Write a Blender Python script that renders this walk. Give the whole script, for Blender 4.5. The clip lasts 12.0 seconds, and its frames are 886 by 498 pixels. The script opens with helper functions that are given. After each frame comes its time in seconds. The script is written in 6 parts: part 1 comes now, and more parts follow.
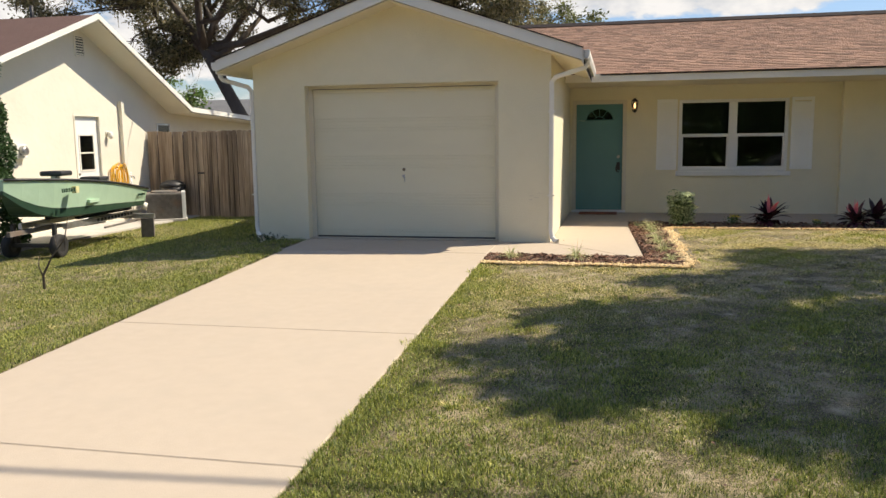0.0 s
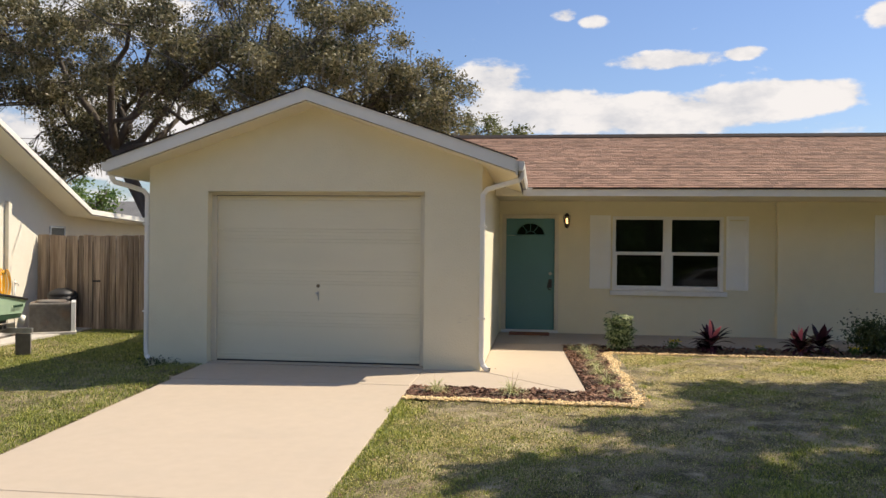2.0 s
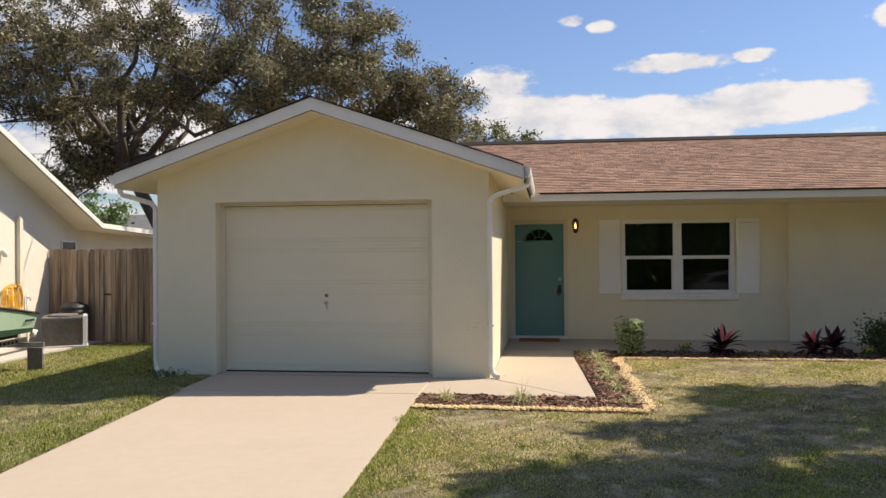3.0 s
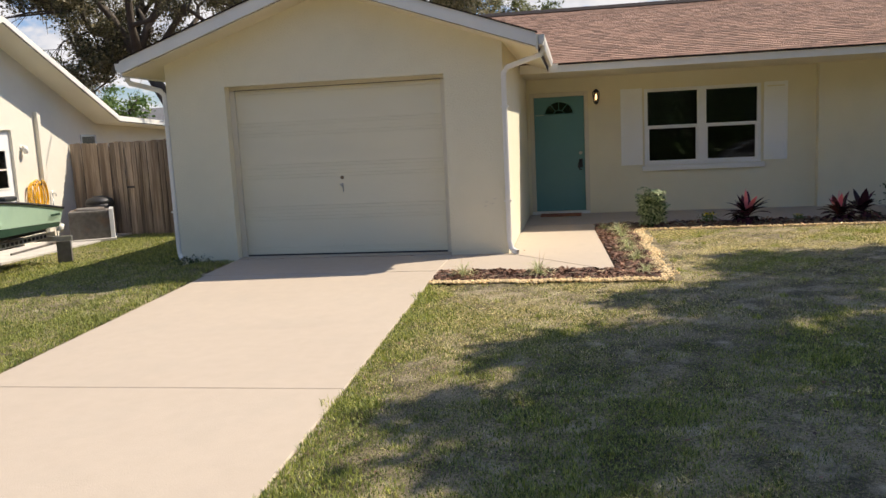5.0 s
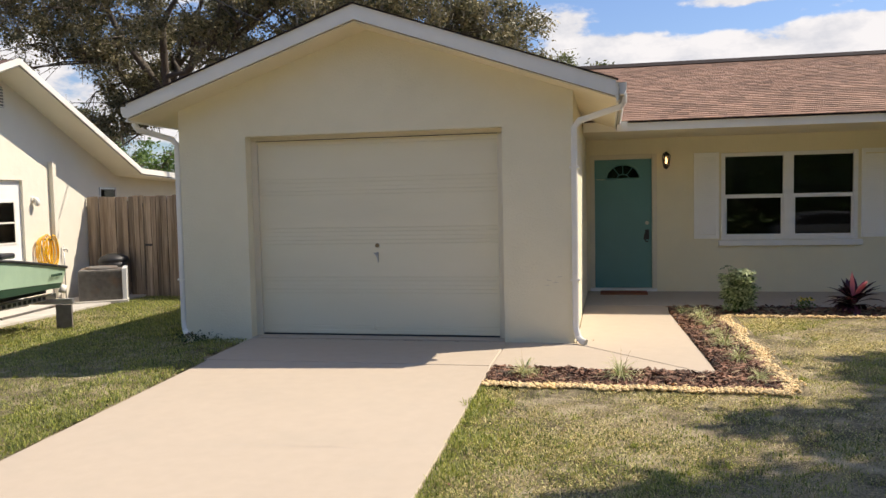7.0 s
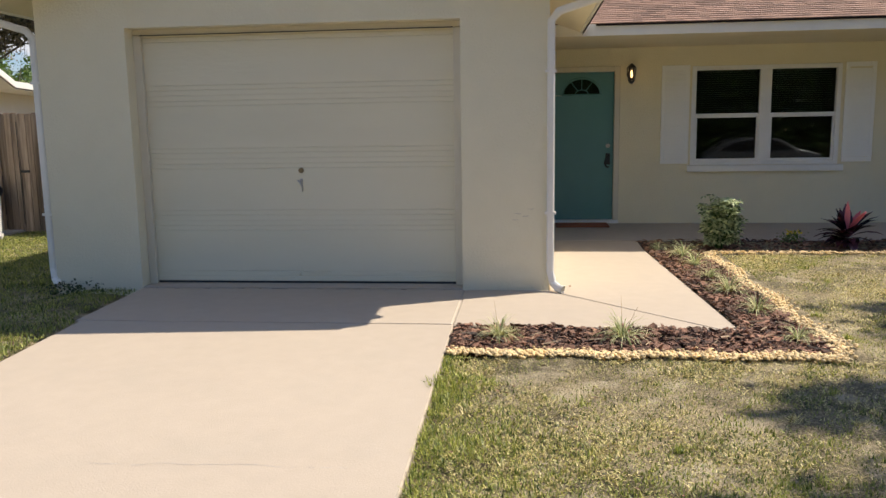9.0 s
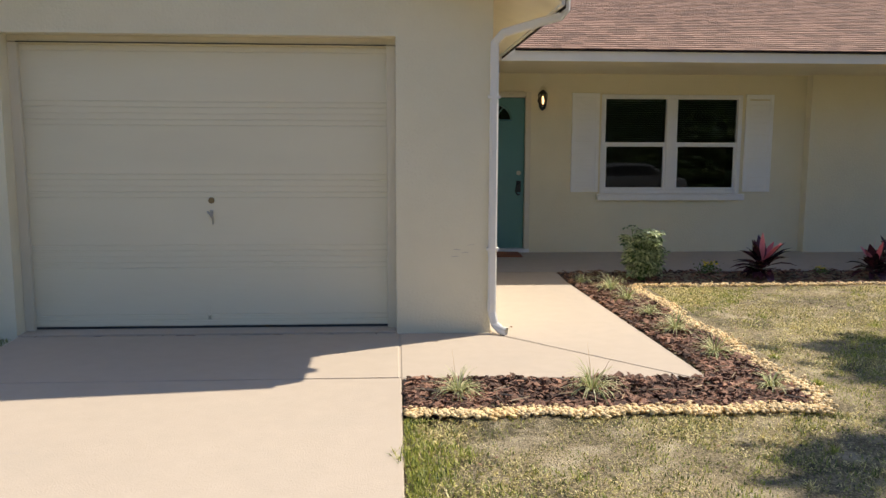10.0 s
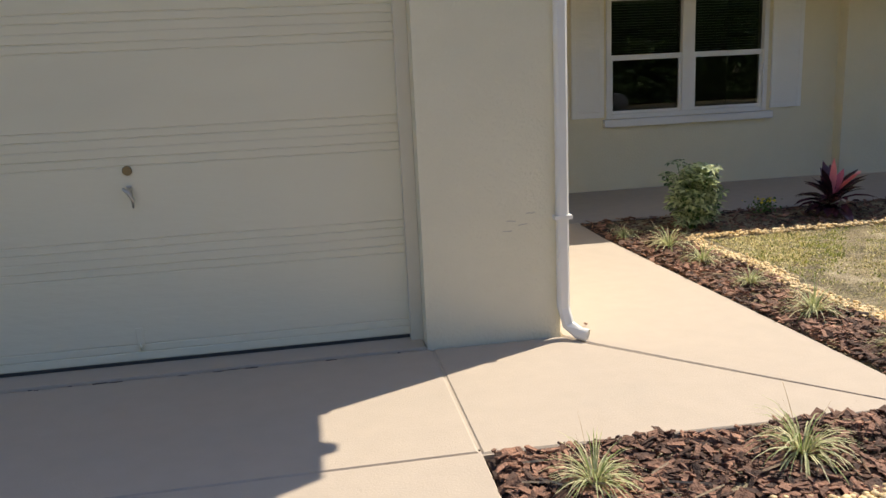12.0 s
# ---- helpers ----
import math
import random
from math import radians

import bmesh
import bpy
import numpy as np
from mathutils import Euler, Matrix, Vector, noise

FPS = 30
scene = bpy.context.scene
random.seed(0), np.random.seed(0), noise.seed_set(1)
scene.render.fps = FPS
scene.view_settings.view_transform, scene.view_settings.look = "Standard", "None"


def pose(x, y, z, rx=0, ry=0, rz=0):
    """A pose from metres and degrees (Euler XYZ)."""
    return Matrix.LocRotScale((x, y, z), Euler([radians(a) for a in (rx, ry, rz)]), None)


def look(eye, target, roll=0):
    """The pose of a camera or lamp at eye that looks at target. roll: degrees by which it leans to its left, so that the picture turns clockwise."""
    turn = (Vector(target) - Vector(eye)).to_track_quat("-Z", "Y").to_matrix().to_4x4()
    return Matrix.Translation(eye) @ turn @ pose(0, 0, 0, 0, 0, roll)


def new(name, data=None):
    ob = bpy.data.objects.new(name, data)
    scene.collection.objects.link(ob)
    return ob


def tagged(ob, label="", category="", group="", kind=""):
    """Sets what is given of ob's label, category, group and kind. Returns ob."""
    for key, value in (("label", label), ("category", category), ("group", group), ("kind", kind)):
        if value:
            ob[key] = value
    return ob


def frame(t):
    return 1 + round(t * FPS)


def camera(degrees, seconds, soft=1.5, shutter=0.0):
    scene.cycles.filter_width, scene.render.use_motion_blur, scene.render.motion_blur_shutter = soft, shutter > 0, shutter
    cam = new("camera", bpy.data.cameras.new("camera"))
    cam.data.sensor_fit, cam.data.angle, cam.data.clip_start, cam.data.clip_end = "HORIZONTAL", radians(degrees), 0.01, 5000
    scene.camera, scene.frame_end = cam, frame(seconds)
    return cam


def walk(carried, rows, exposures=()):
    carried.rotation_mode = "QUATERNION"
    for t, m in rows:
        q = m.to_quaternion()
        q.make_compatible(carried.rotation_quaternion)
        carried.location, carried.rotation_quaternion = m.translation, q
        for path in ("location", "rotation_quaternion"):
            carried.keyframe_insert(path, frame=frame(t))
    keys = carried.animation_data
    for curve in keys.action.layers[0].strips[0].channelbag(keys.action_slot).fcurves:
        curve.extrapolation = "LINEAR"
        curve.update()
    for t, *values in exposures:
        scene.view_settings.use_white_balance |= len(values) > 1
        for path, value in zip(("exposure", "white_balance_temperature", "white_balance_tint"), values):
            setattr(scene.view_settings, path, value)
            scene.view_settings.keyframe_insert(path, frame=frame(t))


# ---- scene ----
cam = camera(58.3, 12.0)
PATH = [
    (0, (0.387, 0.994, 1.396), (-0.033, 2.93, 1.121), -0.7),
    (0.5, (0.279, 1.315, 1.425), (-0.065, 3.268, 1.164), 1.9),
    (1, (0.27, 1.793, 1.425), (0.003, 3.773, 1.334), -0.3),
    (1.5, (0.264, 2.0, 1.451), (0.029, 3.985, 1.38), -0.1),
    (2, (0.209, 2.132, 1.495), (-0.026, 4.118, 1.487), 0.6),
    (2.5, (0.228, 2.222, 1.492), (-0.03, 4.205, 1.531), -0.0),
    (3, (0.251, 2.16, 1.493), (-0.012, 4.143, 1.504), -0.4),
    (3.2, (0.253, 2.156, 1.491), (-0.029, 4.136, 1.49), -0.8),
    (4.8, (0.333, 2.315, 1.433), (0.064, 4.279, 1.174), -1.8),
    (5, (0.37, 2.266, 1.417), (0.033, 4.218, 1.137), -2.8),
    (5.5, (0.213, 2.603, 1.391), (-0.29, 4.512, 1.071), -1.9),
    (6, (0.095, 2.86, 1.451), (-0.423, 4.772, 1.171), -0.3),
    (6.5, (0.023, 3.414, 1.441), (-0.456, 5.35, 1.296), -2.1),
    (7, (-0.108, 3.785, 1.442), (-0.519, 5.738, 1.318), -1.2),
    (7.2, (-0.14, 3.859, 1.456), (-0.479, 5.827, 1.345), -0.6),
    (8.8, (-0.564, 5.09, 1.316), (-0.773, 7.055, 1.01), -0.1),
    (9, (-0.626, 5.308, 1.328), (-0.836, 7.273, 1.021), -0.9),
    (9.5, (-0.895, 5.543, 1.385), (-1.018, 7.521, 1.119), -1.2),
    (10, (-1.154, 5.872, 1.391), (-1.034, 7.852, 1.13), 0.2),
    (10.5, (-1.312, 6.291, 1.407), (-1.286, 8.272, 1.134), -0.2),
    (11, (-1.534, 6.795, 1.404), (-1.625, 8.763, 1.06), -0.8),
    (11.5, (-1.579, 7.355, 1.394), (-1.528, 9.319, 1.016), -1.6),
    (12, (-1.654, 7.891, 1.378), (-1.343, 9.816, 0.935), -2.7),
]
EXPOSURES = [(0.0, 0.50, 7330, 10), (3.0, 0.40, 7250, 13), (5.7, 0.47, 6950, 13), (7.0, 0.48, 7100, 13), (9.0, 0.46, 6850, 12), (12.0, 0.48, 6850, 12)]
walk(cam, [(t, look(eye, target, roll)) for t, eye, target, roll in PATH], EXPOSURES)

# ---- world, sun, exposure ----
SUN = Vector((0.735, 0.345, 1.0)).normalized()


def make_world():
    w = bpy.data.worlds.new("world")
    scene.world = w
    w.use_nodes = True
    nt = w.node_tree
    bg = nt.nodes["Background"]
    sky = nt.nodes.new("ShaderNodeTexSky")
    sky.sky_type = "NISHITA"
    sky.sun_disc = False
    sky.sun_elevation = math.asin(SUN.z)
    sky.sun_rotation = math.atan2(SUN.x, SUN.y)
    sky.air_density, sky.dust_density, sky.ozone_density = 1.2, 0.6, 2.0
    co = nt.nodes.new("ShaderNodeTexCoord")
    mp = nt.nodes.new("ShaderNodeMapping")
    mp.inputs["Scale"].default_value = (5.2, 5.2, 11.0)
    mp.inputs["Location"].default_value = (1.15, 0.4, 0.3)
    nz = nt.nodes.new("ShaderNodeTexNoise")
    nz.inputs["Scale"].default_value = 2.6
    nz.inputs["Detail"].default_value = 9.0
    nz.inputs["Roughness"].default_value = 0.6
    sep = nt.nodes.new("ShaderNodeSeparateXYZ")
    bank = nt.nodes.new("ShaderNodeFloatCurve")
    curve = bank.mapping.curves[0]
    # Cover by elevation; the unseen overhead cloud is added as fill for shaded walls.
    curve.points[0].location, curve.points[1].location = (0.0, 0.58), (1.0, 0.50)
    for x, y in ((0.09, 0.49), (0.16, 0.40), (0.30, 0.38), (0.42, 0.42), (0.6, 0.49)):
        curve.points.new(x, y)
    bank.mapping.update()
    add = nt.nodes.new("ShaderNodeMath")
    add.operation = "ADD"
    ramp = nt.nodes.new("ShaderNodeMapRange")
    ramp.interpolation_type = "SMOOTHSTEP"
    ramp.inputs["From Min"].default_value = 1.00
    ramp.inputs["From Max"].default_value = 1.17
    mix = nt.nodes.new("ShaderNodeMix")
    mix.data_type = "RGBA"
    shade = nt.nodes.new("ShaderNodeMix")
    shade.data_type = "RGBA"
    shade.inputs["A"].default_value = (3.7, 4.0, 4.6, 1)
    shade.inputs["B"].default_value = (5.2, 5.35, 5.7, 1)
    lit = nt.nodes.new("ShaderNodeMapRange")
    lit.inputs["From Min"].default_value, lit.inputs["From Max"].default_value = 0.36, 0.58
    deep = nt.nodes.new("ShaderNodeMix")
    deep.data_type, deep.blend_type = "RGBA", "MULTIPLY"
    deep.inputs["Factor"].default_value = 1.0
    deep.inputs["B"].default_value = (0.53, 0.635, 0.86, 1)
    nt.links.new(co.outputs["Generated"], mp.inputs["Vector"])
    nt.links.new(mp.outputs["Vector"], nz.inputs["Vector"])
    nt.links.new(co.outputs["Generated"], sep.inputs[0])
    nt.links.new(sep.outputs["Z"], bank.inputs["Value"])
    nt.links.new(nz.outputs["Fac"], add.inputs[0])
    nt.links.new(bank.outputs[0], add.inputs[1])
    def calc(op, a, b):
        n = nt.nodes.new("ShaderNodeMath")
        n.operation = op
        for k, v in enumerate((a, b)):
            if isinstance(v, (int, float)):
                n.inputs[k].default_value = v
            else:
                nt.links.new(v, n.inputs[k])
        return n.outputs[0]

    total = add.outputs[0]
    puffs = (
        (-0.01, 0.168, 0.13, 0.036, 0.34), (0.15, 0.160, 0.17, 0.030, 0.34), (0.26, 0.172, 0.12, 0.026, 0.36), (-0.055, 0.205, 0.055, 0.030, 0.30),
        (0.150, 0.222, 0.085, 0.014, 0.31), (0.232, 0.225, 0.028, 0.010, 0.31), (0.03, 0.278, 0.02, 0.010, 0.26), (0.064, 0.268, 0.022, 0.011, 0.26),
        (0.375, 0.252, 0.03, 0.022, 0.30), (-0.50, 0.27, 0.14, 0.05, 0.30), (-0.48, 0.13, 0.16, 0.06, 0.30), (-0.66, 0.15, 0.12, 0.05, 0.28),
        (-0.25, 0.15, 0.10, 0.04, 0.28), (0.52, 0.18, 0.10, 0.03, 0.3))
    for cx, cz, rx, rz, gain in puffs:
        u = calc("DIVIDE", calc("SUBTRACT", sep.outputs["X"], cx), rx)
        w = calc("DIVIDE", calc("SUBTRACT", sep.outputs["Z"], cz), rz)
        near = calc("MAXIMUM", calc("SUBTRACT", 1.0, calc("ADD", calc("MULTIPLY", u, u), calc("MULTIPLY", w, w))), 0.0)
        north = calc("GREATER_THAN", sep.outputs["Y"], 0.0)
        total = calc("MAXIMUM", total, calc("ADD", add.outputs[0], calc("MULTIPLY", north, calc("MULTIPLY", calc("POWER", near, 0.8), calc("MULTIPLY", gain, 1.25)))))
    nt.links.new(total, ramp.inputs["Value"])
    nt.links.new(ramp.outputs["Result"], mix.inputs["Factor"])
    nt.links.new(sky.outputs["Color"], deep.inputs["A"])
    nt.links.new(deep.outputs["Result"], mix.inputs["A"])
    nt.links.new(nz.outputs["Fac"], lit.inputs["Value"])
    nt.links.new(lit.outputs["Result"], shade.inputs["Factor"])
    nt.links.new(shade.outputs["Result"], mix.inputs["B"])
    nt.links.new(mix.outputs["Result"], bg.inputs["Color"])
    bg.inputs["Strength"].default_value = 0.125
    sun = new("sun", bpy.data.lights.new("sun", "SUN"))
    sun.data.energy = 4.6
    sun.data.angle = radians(0.55)
    sun.data.color = (1.0, 0.945, 0.85)
    sun.matrix_world = look(SUN * 60, (0, 0, 0))


make_world()


# ---- materials ----
def material(name, color, color2=None, rough=0.8, scale=6.0, big=0.5, bump=0.2, bump_scale=None, metal=0.0,
             stretch=(1, 1, 1), dirt=None, dirt_amount=0.35, object_random=0.0, spec=0.5, local=False, island=0.0, contrast=0.35):
    """Two scales of noise between two colours, a stain layer and fine relief."""
    m = bpy.data.materials.new(name)
    m.use_nodes = True
    nt = m.node_tree
    b = nt.nodes["Principled BSDF"]
    b.inputs["Roughness"].default_value = rough
    b.inputs["Metallic"].default_value = metal
    b.inputs["Specular IOR Level"].default_value = spec
    color2 = color2 or tuple(c * 0.82 for c in color)
    co = nt.nodes.new("ShaderNodeTexCoord" if local else "ShaderNodeNewGeometry")
    out = co.outputs["Object" if local else "Position"]
    mp = nt.nodes.new("ShaderNodeMapping")
    mp.inputs["Scale"].default_value = stretch
    nt.links.new(out, mp.inputs["Vector"])

    def noise_node(s, detail):
        n = nt.nodes.new("ShaderNodeTexNoise")
        n.inputs["Scale"].default_value = s
        n.inputs["Detail"].default_value = detail
        nt.links.new(mp.outputs["Vector"], n.inputs["Vector"])
        return n

    fine, coarse = noise_node(scale, 6), noise_node(big, 3)
    add = nt.nodes.new("ShaderNodeMath")
    add.operation = "ADD"
    nt.links.new(fine.outputs["Fac"], add.inputs[0])
    nt.links.new(coarse.outputs["Fac"], add.inputs[1])
    rng = nt.nodes.new("ShaderNodeMapRange")
    rng.inputs["From Min"].default_value, rng.inputs["From Max"].default_value = 1 - contrast, 1 + contrast
    nt.links.new(add.outputs[0], rng.inputs["Value"])
    mix = nt.nodes.new("ShaderNodeMix")
    mix.data_type = "RGBA"
    mix.inputs["A"].default_value = (*color, 1)
    mix.inputs["B"].default_value = (*color2, 1)
    nt.links.new(rng.outputs["Result"], mix.inputs["Factor"])
    last = mix.outputs["Result"]
    if dirt:
        dn = noise_node(min(scale, 20) * 0.23, 8)
        dr = nt.nodes.new("ShaderNodeMapRange")
        dr.inputs["From Min"].default_value, dr.inputs["From Max"].default_value = 0.52, 0.72
        dr.inputs["To Max"].default_value = dirt_amount
        nt.links.new(dn.outputs["Fac"], dr.inputs["Value"])
        dm = nt.nodes.new("ShaderNodeMix")
        dm.data_type = "RGBA"
        dm.inputs["B"].default_value = (*dirt, 1)
        nt.links.new(dr.outputs["Result"], dm.inputs["Factor"])
        nt.links.new(last, dm.inputs["A"])
        last = dm.outputs["Result"]
    if object_random or island:
        src = nt.nodes.new("ShaderNodeObjectInfo" if object_random else "ShaderNodeNewGeometry")
        amount = object_random or island
        hv = nt.nodes.new("ShaderNodeHueSaturation")
        rr = nt.nodes.new("ShaderNodeMapRange")
        rr.inputs["To Min"].default_value, rr.inputs["To Max"].default_value = 1 - amount, 1 + amount
        nt.links.new(src.outputs["Random" if object_random else "Random Per Island"], rr.inputs["Value"])
        nt.links.new(rr.outputs["Result"], hv.inputs["Value"])
        nt.links.new(last, hv.inputs["Color"])
        last = hv.outputs["Color"]
    nt.links.new(last, b.inputs["Base Color"])
    if bump:
        bn = noise_node(bump_scale or scale * 4, 5)
        bp = nt.nodes.new("ShaderNodeBump")
        bp.inputs["Strength"].default_value = bump
        bp.inputs["Distance"].default_value = 0.02
        nt.links.new(bn.outputs["Fac"], bp.inputs["Height"])
        nt.links.new(bp.outputs["Normal"], b.inputs["Normal"])
    return m


def leaf_material(name, color, color2, through_light=0.35, rough=0.5):
    m = bpy.data.materials.new(name)
    m.use_nodes = True
    nt = m.node_tree
    b = nt.nodes["Principled BSDF"]
    b.inputs["Roughness"].default_value = rough
    geo = nt.nodes.new("ShaderNodeNewGeometry")
    mix = nt.nodes.new("ShaderNodeMix")
    mix.data_type = "RGBA"
    mix.inputs["A"].default_value, mix.inputs["B"].default_value = (*color, 1), (*color2, 1)
    nt.links.new(geo.outputs["Random Per Island"], mix.inputs["Factor"])
    nt.links.new(mix.outputs["Result"], b.inputs["Base Color"])
    tr = nt.nodes.new("ShaderNodeBsdfTranslucent")
    nt.links.new(mix.outputs["Result"], tr.inputs["Color"])
    ms = nt.nodes.new("ShaderNodeMixShader")
    ms.inputs[0].default_value = through_light
    nt.links.new(b.outputs[0], ms.inputs[1])
    nt.links.new(tr.outputs[0], ms.inputs[2])
    nt.links.new(ms.outputs[0], nt.nodes["Material Output"].inputs["Surface"])
    return m


STUCCO = material("house_stucco", (0.80, 0.735, 0.54), (0.755, 0.695, 0.505), 0.9, 5, 0.4, 0.30, 60, dirt=(0.42, 0.40, 0.33), dirt_amount=0.10)
STUCCO_N = material("neighbour_stucco", (0.77, 0.72, 0.60), (0.71, 0.66, 0.55), 0.9, 2.5, 0.5, 0.25, 9, dirt=(0.55, 0.5, 0.4), dirt_amount=0.15)
TRIM = material("cream_trim_paint", (0.70, 0.64, 0.50), (0.64, 0.585, 0.45), 0.55, 5, 0.8, 0.05)
SOFFIT = material("cream_soffit_paint", (0.80, 0.72, 0.53), (0.75, 0.67, 0.49), 0.8, 5, 0.8, 0.1, dirt=(0.5, 0.42, 0.28), dirt_amount=0.2)
WHITE = material("white_paint", (0.84, 0.81, 0.73), (0.78, 0.75, 0.67), 0.5, 6, 1.0, 0.05, dirt=(0.5, 0.48, 0.42), dirt_amount=0.15)
GARAGE_WHITE = material("garage_door_paint", (0.79, 0.73, 0.54), (0.73, 0.67, 0.49), 0.5, 3, 0.7, 0.15, 40, stretch=(0.25, 1, 1), dirt=(0.45, 0.43, 0.36), dirt_amount=0.35)
VINYL = material("white_vinyl", (0.82, 0.82, 0.80), (0.76, 0.76, 0.74), 0.35, 5, 1.0, 0.02)
CONCRETE = material("painted_concrete", (0.50, 0.415, 0.316), (0.455, 0.375, 0.285), 0.85, 9, 0.35, 0.14, 120, dirt=(0.42, 0.36, 0.28), dirt_amount=0.3)
PORCH = material("grey_concrete", (0.46, 0.41, 0.35), (0.39, 0.35, 0.30), 0.85, 9, 0.5, 0.25, 90)
OLDCON = material("bare_concrete", (0.55, 0.52, 0.47), (0.45, 0.42, 0.37), 0.9, 8, 0.6, 0.3, 60, dirt=(0.3, 0.28, 0.22), dirt_amount=0.4)
GROUND = material("sandy_lawn_soil", (0.085, 0.07, 0.032), (0.38, 0.30, 0.17), 0.95, 60, 2.4, 1.0, 110, dirt=(0.52, 0.43, 0.28), dirt_amount=0.95, contrast=0.18)
TEAL = material("teal_door_paint", (0.10, 0.265, 0.26), (0.09, 0.24, 0.235), 0.4, 4, 0.8, 0.05)
DARK_GAP = material("dark_joint_dirt", (0.05, 0.045, 0.04), (0.09, 0.08, 0.07), 0.95, 20, 2, 0.2)
# Near-black colour that paints the unlit shade of rooms behind glass.
DARK = material("unlit_interior_shade", (0.06, 0.066, 0.06), (0.09, 0.095, 0.09), 0.9, 3, 0.6, 0.0)
BLACK = material("black_plastic", (0.02, 0.02, 0.022), (0.03, 0.03, 0.03), 0.5, 8, 1, 0.1)
RUBBER = material("tyre_rubber", (0.018, 0.018, 0.018), (0.03, 0.028, 0.026), 0.8, 12, 2, 0.2)
STEEL = material("galvanised_steel", (0.55, 0.56, 0.56), (0.40, 0.40, 0.40), 0.4, 14, 2, 0.1, metal=0.8, dirt=(0.25, 0.16, 0.10), dirt_amount=0.5)
BRASS = material("brass_metal", (0.30, 0.24, 0.16), (0.2, 0.16, 0.1), 0.35, 10, 2, 0.05, metal=0.9)
CHROME = material("satin_nickel", (0.55, 0.54, 0.52), (0.45, 0.44, 0.42), 0.3, 10, 2, 0.05, metal=1.0)
SHINGLE = material("red_brown_shingle", (0.225, 0.130, 0.088), (0.315, 0.192, 0.132), 0.95, 30, 0.8, 0.5, 160, object_random=0.33)
SHINGLE_J = material("red_brown_shingle_field", (0.225, 0.130, 0.088), (0.315, 0.192, 0.132), 0.95, 30, 0.8, 0.5, 160, island=0.33)
SHINGLE_D = material("dark_brown_shingle", (0.11, 0.062, 0.048), (0.16, 0.09, 0.07), 0.95, 25, 0.8, 0.6, 160, island=0.25)
FENCE = material("weathered_fence_wood", (0.24, 0.175, 0.12), (0.42, 0.33, 0.245), 0.9, 5, 1.0, 0.6, 30, stretch=(7, 7, 0.4), object_random=0.30, dirt=(0.08, 0.06, 0.045), dirt_amount=0.8, contrast=0.2)
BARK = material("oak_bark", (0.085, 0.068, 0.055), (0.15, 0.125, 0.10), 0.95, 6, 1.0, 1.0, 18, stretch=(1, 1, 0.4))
HULL = material("green_hull_paint", (0.46, 0.64, 0.46), (0.42, 0.59, 0.43), 0.45, 4, 0.9, 0.1, dirt=(0.2, 0.3, 0.2), dirt_amount=0.2)
HULL_D = material("dark_green_hull_paint", (0.035, 0.085, 0.05), (0.02, 0.055, 0.035), 0.5, 4, 0.9, 0.1)
HOSE = material("yellow_orange_hose", (0.90, 0.52, 0.02), (0.85, 0.40, 0.02), 0.45, 6, 1, 0.0)
CHIP = material("bark_mulch", (0.060, 0.030, 0.019), (0.32, 0.165, 0.10), 0.85, 18, 3, 0.6, 70, island=0.75)
CHIP_ONE = material("bark_mulch_piece", (0.060, 0.030, 0.019), (0.32, 0.165, 0.10), 0.85, 18, 3, 0.6, 70, object_random=0.75)
CHIP_BASE = material("mulch_soil", (0.035, 0.02, 0.014), (0.06, 0.035, 0.024), 0.95, 18, 3, 0.6, 50)
TWIG = material("dry_twig", (0.34, 0.24, 0.15), (0.55, 0.42, 0.25), 0.85, 20, 3, 0.3, 60, island=0.5)
PEBBLE = material("yellow_pebble", (0.70, 0.48, 0.20), (0.82, 0.64, 0.36), 0.6, 25, 3, 0.2, 60, island=0.35)
GRASS = leaf_material("lawn_grass", (0.29, 0.23, 0.07), (0.90, 0.77, 0.34), 0.25)
GRASS_G = leaf_material("green_grass", (0.12, 0.18, 0.02), (0.62, 0.60, 0.14), 0.32)
# Lush green blades, also darkened so the colour holds some lawn shade.
GRASS_LUSH_SHADE = leaf_material("lush_shaded_grass", (0.030, 0.075, 0.010), (0.42, 0.43, 0.10), 0.25)
LIRIOPE = leaf_material("variegated_grass_leaf", (0.20, 0.27, 0.06), (0.86, 0.80, 0.48), 0.3, 0.7)
LEAF = leaf_material("dark_green_leaf", (0.035, 0.055, 0.018), (0.10, 0.13, 0.045), 0.3)
OAK = leaf_material("oak_leaf", (0.035, 0.05, 0.018), (0.36, 0.31, 0.17), 0.35)
STREET_LEAF = leaf_material("street_tree_leaf", (0.06, 0.11, 0.03), (0.16, 0.24, 0.07), 0.3)
MOSS = leaf_material("hanging_moss", (0.17, 0.16, 0.12), (0.30, 0.27, 0.21), 0.25, 0.9)
LEAF_B = leaf_material("bright_leaf", (0.05, 0.12, 0.025), (0.20, 0.29, 0.07), 0.35)
OLIVE_LEAF = leaf_material("olive_leaf", (0.06, 0.085, 0.025), (0.28, 0.29, 0.12), 0.35)
SHRUB = leaf_material("variegated_shrub_leaf", (0.035, 0.10, 0.018), (0.72, 0.78, 0.42), 0.3)
CORDY = leaf_material("burgundy_leaf", (0.035, 0.018, 0.024), (0.11, 0.035, 0.05), 0.12, 0.25)
CORDY_R = leaf_material("crimson_leaf", (0.70, 0.03, 0.09), (0.92, 0.40, 0.42), 0.3)
YELLOW = leaf_material("yellow_petal", (0.8, 0.6, 0.03), (0.85, 0.7, 0.05), 0.3)
